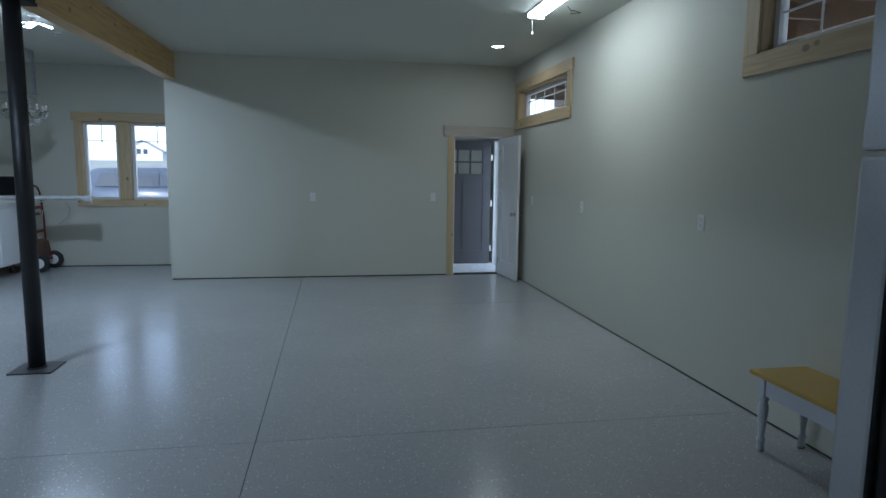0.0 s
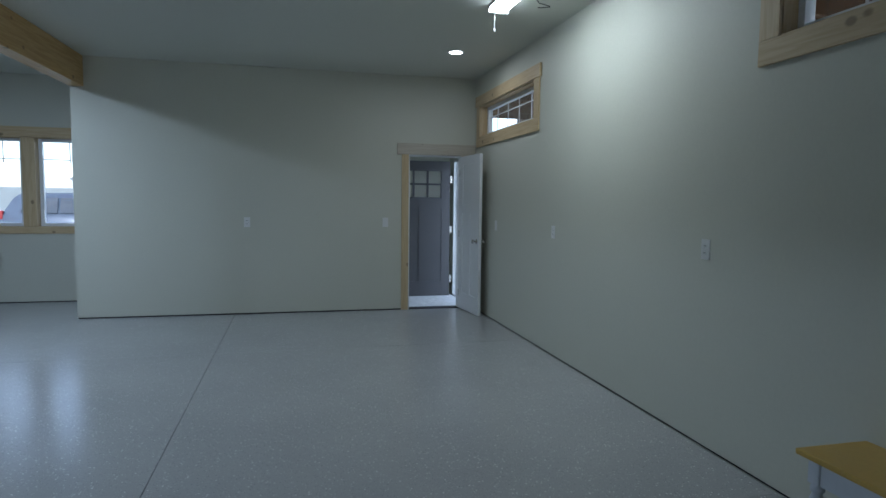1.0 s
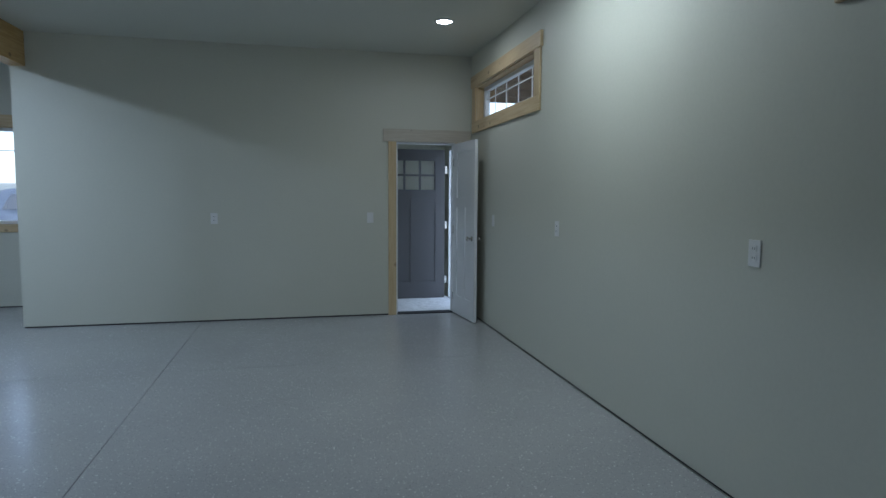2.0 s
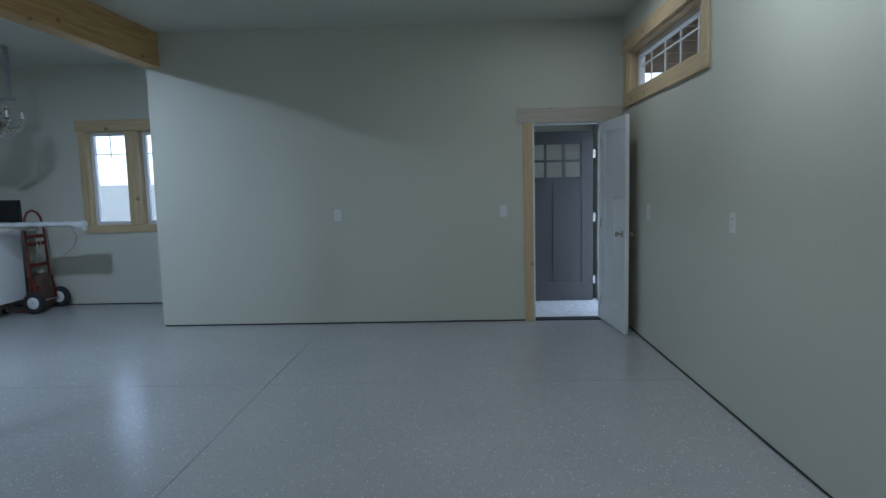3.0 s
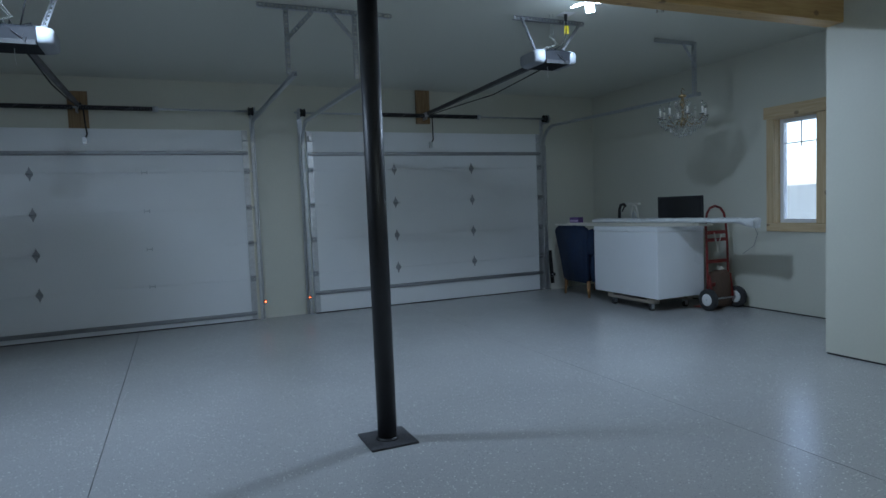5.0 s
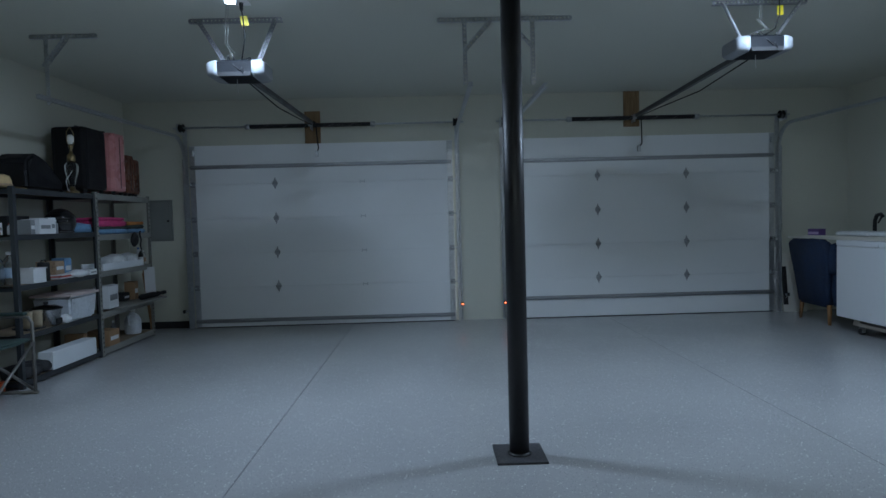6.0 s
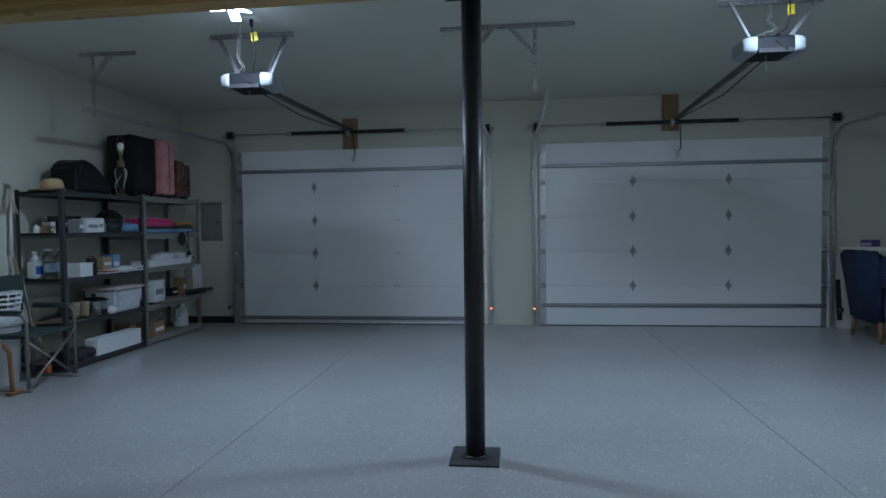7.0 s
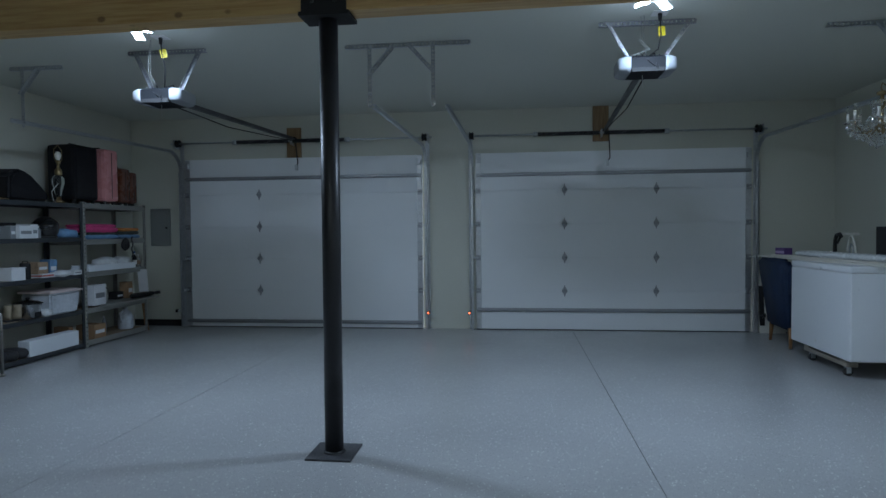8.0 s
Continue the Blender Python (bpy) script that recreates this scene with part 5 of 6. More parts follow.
solid("duffel_bag", bag, NYLON, "slumped black nylon bag lying on the shelving", "bag", pose(-7.17, -8.11, T1) @ Matrix.Diagonal((0.86, 0.9, 1.0, 1)))
tl = thing("table_lamp", "cut-glass table lamp with brass neck and bare harp", "lamp", pose(-7.631, -7.955, T1) @ Matrix.Scale(1.1, 4))
part("base", lathe(B(), [(0.055, 0.0), (0.055, 0.014), (0.040, 0.022), (0.024, 0.035), (0.022, 0.06)], 24), BRASS, tl)
part("column", lathe(B(), [(0.024, 0.06), (0.035, 0.09), (0.060, 0.20), (0.062, 0.25), (0.035, 0.285), (0.022, 0.29)], 8), GLASSY, tl)
part("neck", lathe(B(), [(0.030, 0.285), (0.034, 0.295), (0.034, 0.34), (0.016, 0.36), (0.012, 0.40), (0.020, 0.41), (0.020, 0.44)], 18), BRASS, tl)
part("bulb", lathe(B(), [(0.014, 0.44), (0.030, 0.48), (0.030, 0.505), (0.015, 0.53)], 16), CANDLE, tl)
part("harp", pipe(B(), [(-0.02, 0, 0.41), (-0.055, 0, 0.46), (-0.055, 0, 0.55), (0.0, 0, 0.60), (0.055, 0, 0.55), (0.055, 0, 0.46), (0.02, 0, 0.41)], 0.0035, 6), BRASS, tl)
part("cord", pipe(B(), [(0.04, 0, 0.01), (0.09, 0.01, 0.02), (0.10, 0.0, 0.11), (0.07, 0.02, 0.16), (0.03, 0.02, 0.20)], 0.003, 5), PLASTIC, tl)


def carton(x, y, z, w, d, h, mat, label, turn=0.0, name="carton"):
    c = thing(name, label, "box", pose(x, y, z, 0, 0, turn), "shelf clutter")
    part("box", rounded(-w / 2, w / 2, -d / 2, d / 2, 0, h, 0.003), mat, c)
    if h > 0.05:
        part("print", boxes((-w * 0.38, w * 0.38, d / 2 + 0.0005, d / 2 + 0.0012, h * 0.35, h * 0.6)), GREYPLASTIC if mat is BOXWHITE else BOXWHITE, c)
    return c


def bottle(x, y, z, r, h, mat, cap, label, band=None, name="bottle"):
    b = thing(name, label, "bottle", pose(x, y, z), "shelf clutter")
    part("body", lathe(B(), [(r * 0.9, 0.0), (r, 0.008), (r, h * 0.62), (r * 0.85, h * 0.74), (r * 0.4, h * 0.85), (r * 0.38, h * 0.92)], 20), mat, b)
    part("cap", lathe(B(), [(r * 0.45, h * 0.90), (r * 0.45, h), (r * 0.2, h + 0.002)], 16), cap, b)
    if band:
        part("label", lathe(B(), [(r + 0.001, h * 0.2), (r + 0.0012, h * 0.21), (r + 0.0012, h * 0.5), (r + 0.001, h * 0.51)], 20), band, b)
    return b


def cloth_stack(x, y, z, w, d, layers, label):
    c = thing("folded_clothes", label, "clothes", pose(x, y, z), "shelf clutter")
    zz = 0.0
    for k, (mat, t) in enumerate(layers):
        bm = cushion(B(), -w / 2 + 0.02 * (k % 2), w / 2 - 0.015 * k, -d / 2, d / 2 - 0.01 * k, zz, zz + t, 0.006, seed=k * 3 + int(x * 10))
        part("garment", bm, mat, c)
        zz += t * 0.97


Z4, Y0 = L1[3] + 0.003, -8.02
# fourth level
carton(-6.80, -8.20, Z4, 0.07, 0.12, 0.07, TAN, "small printed carton on the steel shelf", 8)
carton(-6.87, -8.22, Z4, 0.06, 0.10, 0.11, BOXWHITE, "small white carton on the steel shelf", -5)
bottle(-6.92, -8.12, Z4, 0.022, 0.10, BOXWHITE, LABELRED, "small white bottle with a red cap")
bottle(-6.735, -8.24, Z4, 0.03, 0.085, BOXWHITE, BOXWHITE, "small white bottle lying among cartons")
carton(-6.955, -8.00, Z4, 0.07, 0.12, 0.13, GREYPLASTIC, "grey carton on the steel shelf", 4)
carton(-7.09, -7.99, Z4, 0.20, 0.16, 0.135, BOXWHITE, "white carton with grey print on the steel shelf", 3)
carton(-7.245, -8.03, Z4, 0.10, 0.18, 0.15, BOXWHITE, "white carton behind the others on the shelf", -4)
carton(-7.06, -8.20, Z4, 0.30, 0.14, 0.17, BLACKMAT, "black carton at the back of the shelf", 0)
bottle(-7.315, -7.96, Z4, 0.026, 0.13, GREYPLASTIC, PLASTIC, "grey can with a pale lid")
fan = thing("motorcycle_helmet", "glossy black round helmet with a visor", "helmet", pose(-7.46, -7.995, Z4))
bm = B()
bmesh.ops.create_uvsphere(bm, u_segments=28, v_segments=18, radius=0.128)
for v in bm.verts:
    v.co.z = max(v.co.z * 1.08, -0.105) + 0.105
    v.co.y *= 1.1
for f in bm.faces:
    f.smooth = True
part("shell", bm, material("gloss_black", (0.010, 0.010, 0.011), 0.12, vary=0.1, bump=0, coat=0.5), fan)
part("visor", lathe(B(), [(0.112, 0.09), (0.136, 0.105), (0.134, 0.16), (0.11, 0.19)], 28), material("visor_dark", (0.006, 0.006, 0.007), 0.06, bump=0), fan)
part("neck_trim", lathe(B(), [(0.10, 0.0), (0.118, 0.004), (0.120, 0.02), (0.10, 0.022)], 28), RUBBER, fan)
solid("blue_towel", cushion(B(), -0.12, 0.12, -0.12, 0.10, 0.0, 0.085, 0.02, seed=11), BLUECLOTH, "crumpled light blue towel on the shelf", "towel", pose(-7.76, -8.02, Z4 + 0.004))
Z4b = L2[3] + 0.003
cloth_stack(-8.31, -8.06, Z4b + 0.005, 0.66, 0.30, ((BLUECLOTH, 0.05), (PRINTCLOTH, 0.03), (PINKCLOTH, 0.065), (PINKCLOTH, 0.04)), "folded pink and blue clothes piled on the shelf")
cloth_stack(-8.908, -8.08, Z4b + 0.005, 0.40, 0.30, ((BLUECLOTH, 0.045), (PRINTCLOTH, 0.05), (ORANGECLOTH, 0.04)), "folded printed clothes piled on the shelf")
cap = thing("black_cap", "black cap hanging from the shelf edge on beads", "cap", pose(-8.70, -7.880, Z4b - 0.075))
bm = B()
bmesh.ops.create_uvsphere(bm, u_segments=16, v_segments=10, radius=0.085)
for v in bm.verts:
    v.co.y *= 0.45
    v.co.y = max(v.co.y, -0.018)
    v.co.x *= 0.9
    v.co += Vector((1, 0, 1)) * noise.noise(v.co * 14) * 0.02
part("crown", bm, BLACKMAT, cap)
bead = B()
for k in range(14):
    bmesh.ops.create_uvsphere(bead, u_segments=8, v_segments=6, radius=0.011, matrix=Matrix.Translation((-0.13 + 0.012 * math.sin(k), 0.01, 0.09 - k * 0.02)))
part("beads", bead, BLACK, cap, "string of dark beads")

Z3, Z3b = L1[2] + 0.003, L2[2] + 0.003
bl = thing("bleach_jug", "white plastic jug with a blue label", "bottle", pose(-6.76, -8.29, Z3), "shelf clutter")
part("body", boxes((-0.06, 0.06, -0.045, 0.045, 0, 0.17), bevel=0.02), BOXWHITE, bl)
part("shoulder", lathe(B(), [(0.05, 0.165), (0.035, 0.20), (0.02, 0.22), (0.02, 0.235)], 16), BOXWHITE, bl)
part("cap", lathe(B(), [(0.024, 0.232), (0.024, 0.258), (0.01, 0.26)], 14), BOXWHITE, bl)
part("handle", pipe(B(), [(-0.045, 0, 0.10), (-0.075, 0, 0.12), (-0.07, 0, 0.19), (-0.03, 0, 0.20)], 0.012, 8), BOXWHITE, bl)
part("label", boxes((-0.045, 0.045, 0.0455, 0.0465, 0.04, 0.12)), LABELBLUE, bl)
for x, y in ((-6.80, -8.17), (-6.90, -8.13), (-6.88, -8.26)):
    bottle(x, y, Z3, 0.052, 0.29, CLEAR, PLASTIC, "clear plastic water bottle with a pale blue label", LABELPALE)
ct = thing("plastic_bin", "small white ribbed plastic bin", "bin", pose(-6.99, -7.995, Z3), "shelf clutter")
part("wall", boxes((-0.09, 0.09, 0.068, 0.072, 0.0, 0.135), (-0.09, 0.09, -0.072, -0.068, 0.0, 0.135), (-0.092, -0.088, -0.072, 0.072, 0.0, 0.135), (0.088, 0.092, -0.072, 0.072, 0.0, 0.135), (-0.09, 0.09, -0.07, 0.07, 0.0, 0.004)), BOXWHITE, ct)
part("rim", boxes((-0.098, 0.098, 0.07, 0.080, 0.128, 0.136), (-0.098, 0.098, -0.080, -0.07, 0.128, 0.136), (-0.10, -0.09, -0.08, 0.08, 0.128, 0.136), (0.09, 0.10, -0.08, 0.08, 0.128, 0.136)), BOXWHITE, ct)
sk = thing("speaker", "black cylindrical portable speaker with a strap", "speaker", pose(-7.155, -7.99, Z3), "shelf clutter")
part("body", lathe(B(), [(0.045, 0.0), (0.05, 0.006), (0.05, 0.165), (0.042, 0.175)], 24), BLACKMAT, sk)
part("strap", pipe(B(), [(-0.045, 0, 0.165), (-0.03, 0, 0.195), (0.03, 0, 0.195), (0.045, 0, 0.165)], 0.005, 6), BLACKMAT, sk)
carton(-7.40, -8.08, Z3 + 0.042, 0.17, 0.18, 0.13, TAN, "tan printed carton on a pile of books", 5)
for k, (mat, w) in enumerate(((BOXWHITE, 0.22), (LABELRED, 0.20), (BOXWHITE, 0.21))):
    carton(-7.43, -8.02, Z3 + k * 0.0145, w, 0.16, 0.014, mat, "flat booklet lying in a pile on the shelf", 4 * k - 4, "booklet")
carton(-7.62, -8.10, Z3, 0.10, 0.14, 0.19, BLUECLOTH, "blue and white carton on the shelf", -6)
solid("white_cloth", cushion(B(), -0.10, 0.10, -0.06, 0.06, 0.0, 0.05, 0.02, seed=19), BOXWHITE, "crumpled white cloth on the shelf", "cloth", pose(-7.62, -7.95, Z3 + 0.004))
carton(-7.844, -7.98, Z3, 0.14, 0.14, 0.055, BOXWHITE, "low white carton on the shelf", 3)
tray = thing("white_tray", "long white foam tray holding bags", "tray", pose(-8.483, -8.02, Z3b), "shelf clutter")
part("base", boxes((-0.46, 0.46, -0.12, 0.12, 0.0, 0.012)), STYRO, tray)
part("edge", boxes((-0.46, 0.46, 0.10, 0.12, 0.012, 0.075), bevel=0.003), STYRO, tray)
part("edge", boxes((-0.46, 0.46, -0.12, -0.10, 0.012, 0.075), bevel=0.003), STYRO, tray)
for k, (x, w) in enumerate(((-8.48, 0.30), (-8.78, 0.24))):
    solid("plastic_bag", cushion(B(), -w / 2, w / 2, -0.08, 0.08, 0.0, 0.12, 0.03, seed=23 + k), FILM, "crumpled white plastic bag in the tray", "bag", pose(x, -8.02, Z3b + 0.017))
bottle(-9.026, -7.97, Z3b, 0.028, 0.19, BLACKMAT, PLASTIC, "dark bottle with a pale cap", BOXWHITE)
bottle(-9.111, -7.98, Z3b, 0.032, 0.17, CLEAR, PLASTIC, "clear jar with a pale lid", TAN)
bottle(-9.153, -8.06, Z3b, 0.03, 0.21, BOXWHITE, LABELBLUE, "white bottle with a blue cap")

Z2, Z2b = L1[1] + 0.003, L2[1] + 0.003


def boot(x, y, z, turn, tilt):
    b = thing("boot", "worn khaki ankle boot on the shelf", "boot", pose(x, y, z, 0, 0, turn) @ Matrix.Scale(0.85, 4), "boots")
    bm = B()
    rings = []
    for zz, x0, x1, w in ((0.02, -0.05, 0.20, 0.045), (0.06, -0.055, 0.19, 0.045), (0.10, -0.055, 0.10, 0.043), (0.15, -0.05, 0.05, 0.042), (0.20, -0.055, 0.05, 0.045)):
        rings.append([bm.verts.new(((x0 + x1) / 2 + (x1 - x0) / 2 * math.cos(a), w * math.sin(a), zz)) for a in [k / 14 * math.tau for k in range(14)]])
    for p, q in zip(rings, rings[1:]):
        for k in range(14):
            bm.faces.new((p[k], p[(k + 1) % 14], q[(k + 1) % 14], q[k])).smooth = True
    bm.faces.new(rings[0])
    bm.faces.new(rings[-1])
    part("upper", bm, LEATHER, b)
    part("sole", boxes((-0.06, 0.205, -0.047, 0.047, 0.0, 0.022), bevel=0.008), RUBBER, b)
    part("laces", boxes(*[(0.055 + k * 0.02, 0.066 + k * 0.02, -0.03, 0.03, 0.118 - k * 0.014, 0.124 - k * 0.014) for k in range(4)]), TAN, b)


boot(-6.97, -8.04, Z2, 245, 0)
boot(-7.06, -8.01, Z2, 262, 0)
cp = thing("slow_cooker", "steel slow cooker with a glass lid", "cooker", pose(-7.235, -8.04, Z2), "shelf clutter")
part("pot", lathe(B(), [(0.10, 0.0), (0.115, 0.01), (0.125, 0.15), (0.135, 0.16)], 32), STEEL, cp)
part("lid", lathe(B(), [(0.138, 0.160), (0.136, 0.168), (0.09, 0.19), (0.02, 0.198)], 32), GLASSY, cp)
part("knob", lathe(B(), [(0.012, 0.197), (0.024, 0.215), (0.02, 0.225)], 16), BLACKMAT, cp)
part("rim", lathe(B(), [(0.137, 0.155), (0.142, 0.160), (0.137, 0.166)], 32), BLACKMAT, cp)
part("control", boxes((-0.04, 0.04, 0.112, 0.128, 0.02, 0.07), bevel=0.004), BLACKMAT, cp)
for sx in (-1, 1):
    part("handle", boxes((sx * 0.13 - 0.02, sx * 0.13 + 0.02, -0.04, 0.04, 0.12, 0.14), bevel=0.006), BLACKMAT, cp)
tt = thing("storage_tote", "clear plastic storage tote with a pink-white lid", "tote", pose(-7.63, -8.085, Z2) @ Matrix.Diagonal((1.12, 1.05, 1.0, 1)), "shelf clutter")
bm = B()
lo = [bm.verts.new((sx * 0.19, sy * 0.16, 0.0)) for sx, sy in ((-1, -1), (1, -1), (1, 1), (-1, 1))]
hi = [bm.verts.new((sx * 0.215, sy * 0.18, 0.245)) for sx, sy in ((-1, -1), (1, -1), (1, 1), (-1, 1))]
for k in range(4):
    bm.faces.new((lo[k], lo[(k + 1) % 4], hi[(k + 1) % 4], hi[k]))
bm.faces.new(lo)
bm.faces.new(hi)
bmesh.ops.bevel(bm, geom=list(bm.edges), offset=0.02, segments=3, affect="EDGES")
part("tub", bm, CLOUDY, tt, "cloudy clear tub")
part("lid", boxes((-0.228, 0.228, -0.193, 0.193, 0.246, 0.268), (-0.20, 0.20, -0.165, 0.165, 0.268, 0.276), bevel=0.004), material("tote_lid", (0.62, 0.52, 0.50), 0.45), tt, "pink-white lid")
for k in range(3):
    solid("packed_bag", cushion(B(), -0.05, 0.05, -0.03, 0.05, 0.0, 0.06, 0.02, seed=31 + k), FILM, "white bag pushed beside the tote", "bag", pose(-7.385 - 0.002 * k, -7.96 - 0.1 * k, Z2 + 0.006))
carton(-8.22, -7.99, Z2b + 0.022, 0.24, 0.16, 0.25, BOXWHITE, "tall white carton on the grey board", 4)
bd2 = thing("table_leaf", "grey board lying on the shelf and jutting out", "board", pose(-8.76, -8.02, Z2b, 0, 0, -3), "shelf clutter")
part("leaf", boxes((-0.52, 0.52, -0.25, 0.22, 0.0, 0.020), bevel=0.003), SHELFPALE, bd2)
bottle(-8.504, -8.06, Z2b + 0.022, 0.05, 0.24, CLEAR, PLASTIC, "tall clear jar on the grey board")
rl = thing("umbrella", "furled black umbrella lying on the grey board", "umbrella", pose(-9.10, -7.90, Z2b + 0.058, 0, 0, -6))
part("canopy", lathe(B(), [(0.012, -0.26), (0.034, -0.22), (0.036, 0.12), (0.022, 0.20), (0.012, 0.24)], 16, pose(0, 0, 0, 0, -90, 0)), BLACKMAT, rl)
part("handle", lathe(B(), [(0.012, 0.23), (0.024, 0.26), (0.024, 0.32), (0.012, 0.33)], 14, pose(0, 0, 0, 0, -90, 0)), RUBBER, rl)
carton(-9.015, -8.10, Z2b + 0.022, 0.12, 0.12, 0.22, CARD, "narrow brown carton on the grey board", 6)
carton(-8.855, -8.14, Z2b + 0.022, 0.14, 0.12, 0.10, BLACKMAT, "low black carton on the grey board", 0)
flap = thing("propped_card", "pale card propped at the end of the shelf", "card", pose(-9.164, -7.93, Z2b + 0.022, 0, 14, 20))
part("sheet", boxes((-0.004, 0.0, -0.06, 0.06, 0.0, 0.40)), BOXWHITE, flap)

Z1, Z1b = L1[0] + 0.003, L2[0] + 0.003
solid("foam_block", rounded(-0.37, 0.37, -0.07, 0.07, 0.0, 0.17, 0.006), STYRO, "long white foam packing block on the bottom shelf", "packing", pose(-7.47, -7.985, Z1, 0, 0, 0))
for k in range(3):
    solid("shoe", cushion(B(), -0.06, 0.06, -0.13, 0.13, 0.0, 0.09, 0.02, seed=41 + k), RUBBER, "dark worn shoe on the bottom shelf", "shoe", pose(-6.779 - 0.13 * k, -8.06, Z1 + 0.006, 0, 0, 10 * k), "shoes")
carton(-8.22, -8.04, Z1b, 0.22, 0.24, 0.17, CARD, "open brown cardboard box on the bottom shelf", 0)
carton(-7.897, -8.16, Z1, 0.07, 0.2, 0.20, CARD, "brown cardboard box at the back of the shelf", 0)
jg = thing("plastic_jug", "white translucent plastic jug on the bottom shelf", "jug", pose(-8.93, -8.06, Z1b), "shelf clutter")
part("body", lathe(B(), [(0.085, 0.0), (0.095, 0.015), (0.095, 0.16), (0.07, 0.22), (0.03, 0.25), (0.028, 0.27)], 24), CLOUDY, jg)
part("cap", lathe(B(), [(0.033, 0.265), (0.033, 0.29), (0.02, 0.292)], 16), PLASTIC, jg)
part("handle", pipe(B(), [(0.06, 0, 0.24), (0.11, 0, 0.22), (0.115, 0, 0.14), (0.092, 0, 0.10)], 0.013, 8), CLOUDY, jg)
bottle(-8.547, -8.10, Z1b, 0.03, 0.22, GREYPLASTIC, PLASTIC, "grey spray can on the bottom shelf")
solid("leaning_sticks", bar(bar(rod(B(), (0, 0, 0), (0.07, -0.05, 0.92), 0.012), (0.04, 0.02, 0), (0.08, -0.05, 0.80), 0.04, 0.015), (0.0, 0.03, 0.0), (0.02, -0.04, 0.6), 0.02, 0.02), OAK, "bundle of dark sticks leaning at the shelf end", "sticks", pose(-9.302, -8.0, 0))

# ---- director's chair and the things beside it ----
CANVAS = material("green_canvas", (0.035, 0.060, 0.055), 0.85, vary=0.15, scale=10, fine=120, bump=0.4)
ALU = material("bronze_aluminium", (0.26, 0.25, 0.23), 0.35, 0.7, vary=0.08)
dc = thing("folding_chair", "folding camp chair with green canvas seat and grey tube frame", "chair", pose(-6.26, -7.725, 0, 0, 0, 0))
W = 0.28
for sx in (-1, 1):
    x = sx * W
    part("side_frame", pipe(B(), [(x, 0.0, 0.02), (x, 0.0, 0.60), (x, -0.03, 0.645), (x, -0.08, 0.655), (x, -0.42, 0.655)], 0.014, 10), ALU, dc)
    part("rear_post", pipe(B(), [(x, -0.44, 0.02), (x, -0.43, 0.45), (x, -0.47, 0.70), (x, -0.52, 0.95)], 0.014, 10), ALU, dc)
    part("foot_rail", pipe(B(), [(x, 0.02, 0.014), (x, -0.46, 0.014)], 0.014, 10), ALU, dc)
    part("armrest", boxes((x - 0.025, x + 0.025, -0.40, -0.05, 0.664, 0.690), bevel=0.008), CANVAS, dc, "padded green armrest")
for y in (-0.02, -0.42):
    part("cross_tube", rod(B(), (-W, y, 0.04), (W, y, 0.44), 0.012, sides=10), ALU, dc)
    part("cross_tube", rod(B(), (W, y + 0.025, 0.04), (-W, y + 0.025, 0.44), 0.012, sides=10), ALU, dc)
part("seat", cushion(B(), -0.27, 0.27, -0.42, 0.0, 0.445, 0.475, -0.012, seed=51), CANVAS, dc)
part("back_sling", box(B(), -0.29, 0.29, -0.008, 0.008, 0.0, 0.26, pose(0, -0.475, 0.70, 9), 0.004), CANVAS, dc)

hamper = thing("waste_bin", "white plastic bin lined with a white bag", "bin", pose(-6.22, -8.20, 0) @ Matrix.Diagonal((1, 1, 1.22, 1)))
bm = lathe(B(), [(0.13, 0.0), (0.135, 0.01), (0.17, 0.50), (0.178, 0.505), (0.178, 0.515), (0.165, 0.515), (0.128, 0.02)], 28)
part("tub", bm, BOXWHITE, hamper)
part("liner", lathe(B(), [(0.182, 0.43), (0.186, 0.50), (0.178, 0.525), (0.165, 0.50)], 28), FILM, hamper, "white bin liner folded over the rim")
bk = thing("laundry_basket", "white perforated plastic basket on top of the bin", "basket", pose(-6.22, -8.20, 0.645))
rows = []
for k in range(4):
    z0 = 0.02 + k * 0.045
    r = 0.16 + k * 0.006
    rows.append(lathe(B(), [(r, z0), (r + 0.004, z0), (r + 0.005, z0 + 0.022), (r + 0.001, z0 + 0.022)], 26))
for q in rows:
    part("band", q, BOXWHITE, bk)
for k in range(16):
    a = k / 16 * math.tau
    part("rib", bar(B(), (0.158 * math.cos(a), 0.158 * math.sin(a), 0.0), (0.184 * math.cos(a), 0.184 * math.sin(a), 0.18), 0.012, 0.004, up=(math.cos(a), math.sin(a), 0)), BOXWHITE, bk)
part("bottom", lathe(B(), [(0.158, 0.0), (0.16, 0.006), (0.05, 0.008)], 26), BOXWHITE, bk)
sh = thing("long_broom", "worn wooden broom handle leaning against the shelving", "broom", pose(0, 0, 0))
part("handle", pipe(B(), [(-6.595, -8.06, 0.10), (-6.59, -8.22, 0.60), (-6.61, -8.38, 1.10)], 0.014, 10), wood("worn_handle", (0.42, 0.34, 0.22), (0.28, 0.21, 0.13), "Z", knots=False), sh)
part("brush", boxes((-6.62, -6.57, -8.08, -8.03, 0.0, 0.10), bevel=0.01), material("orange_bristle", (0.50, 0.10, 0.03), 0.8, vary=0.3, scale=60), sh, "orange-red brush")
mop = thing("string_mop", "white string mop hanging on the wall", "mop", pose(-6.62, -8.42, 1.76))
part("hook", boxes((-0.03, 0.03, -0.022, 0.0, 0.0, 0.05)), GALV, mop)
bm = B()
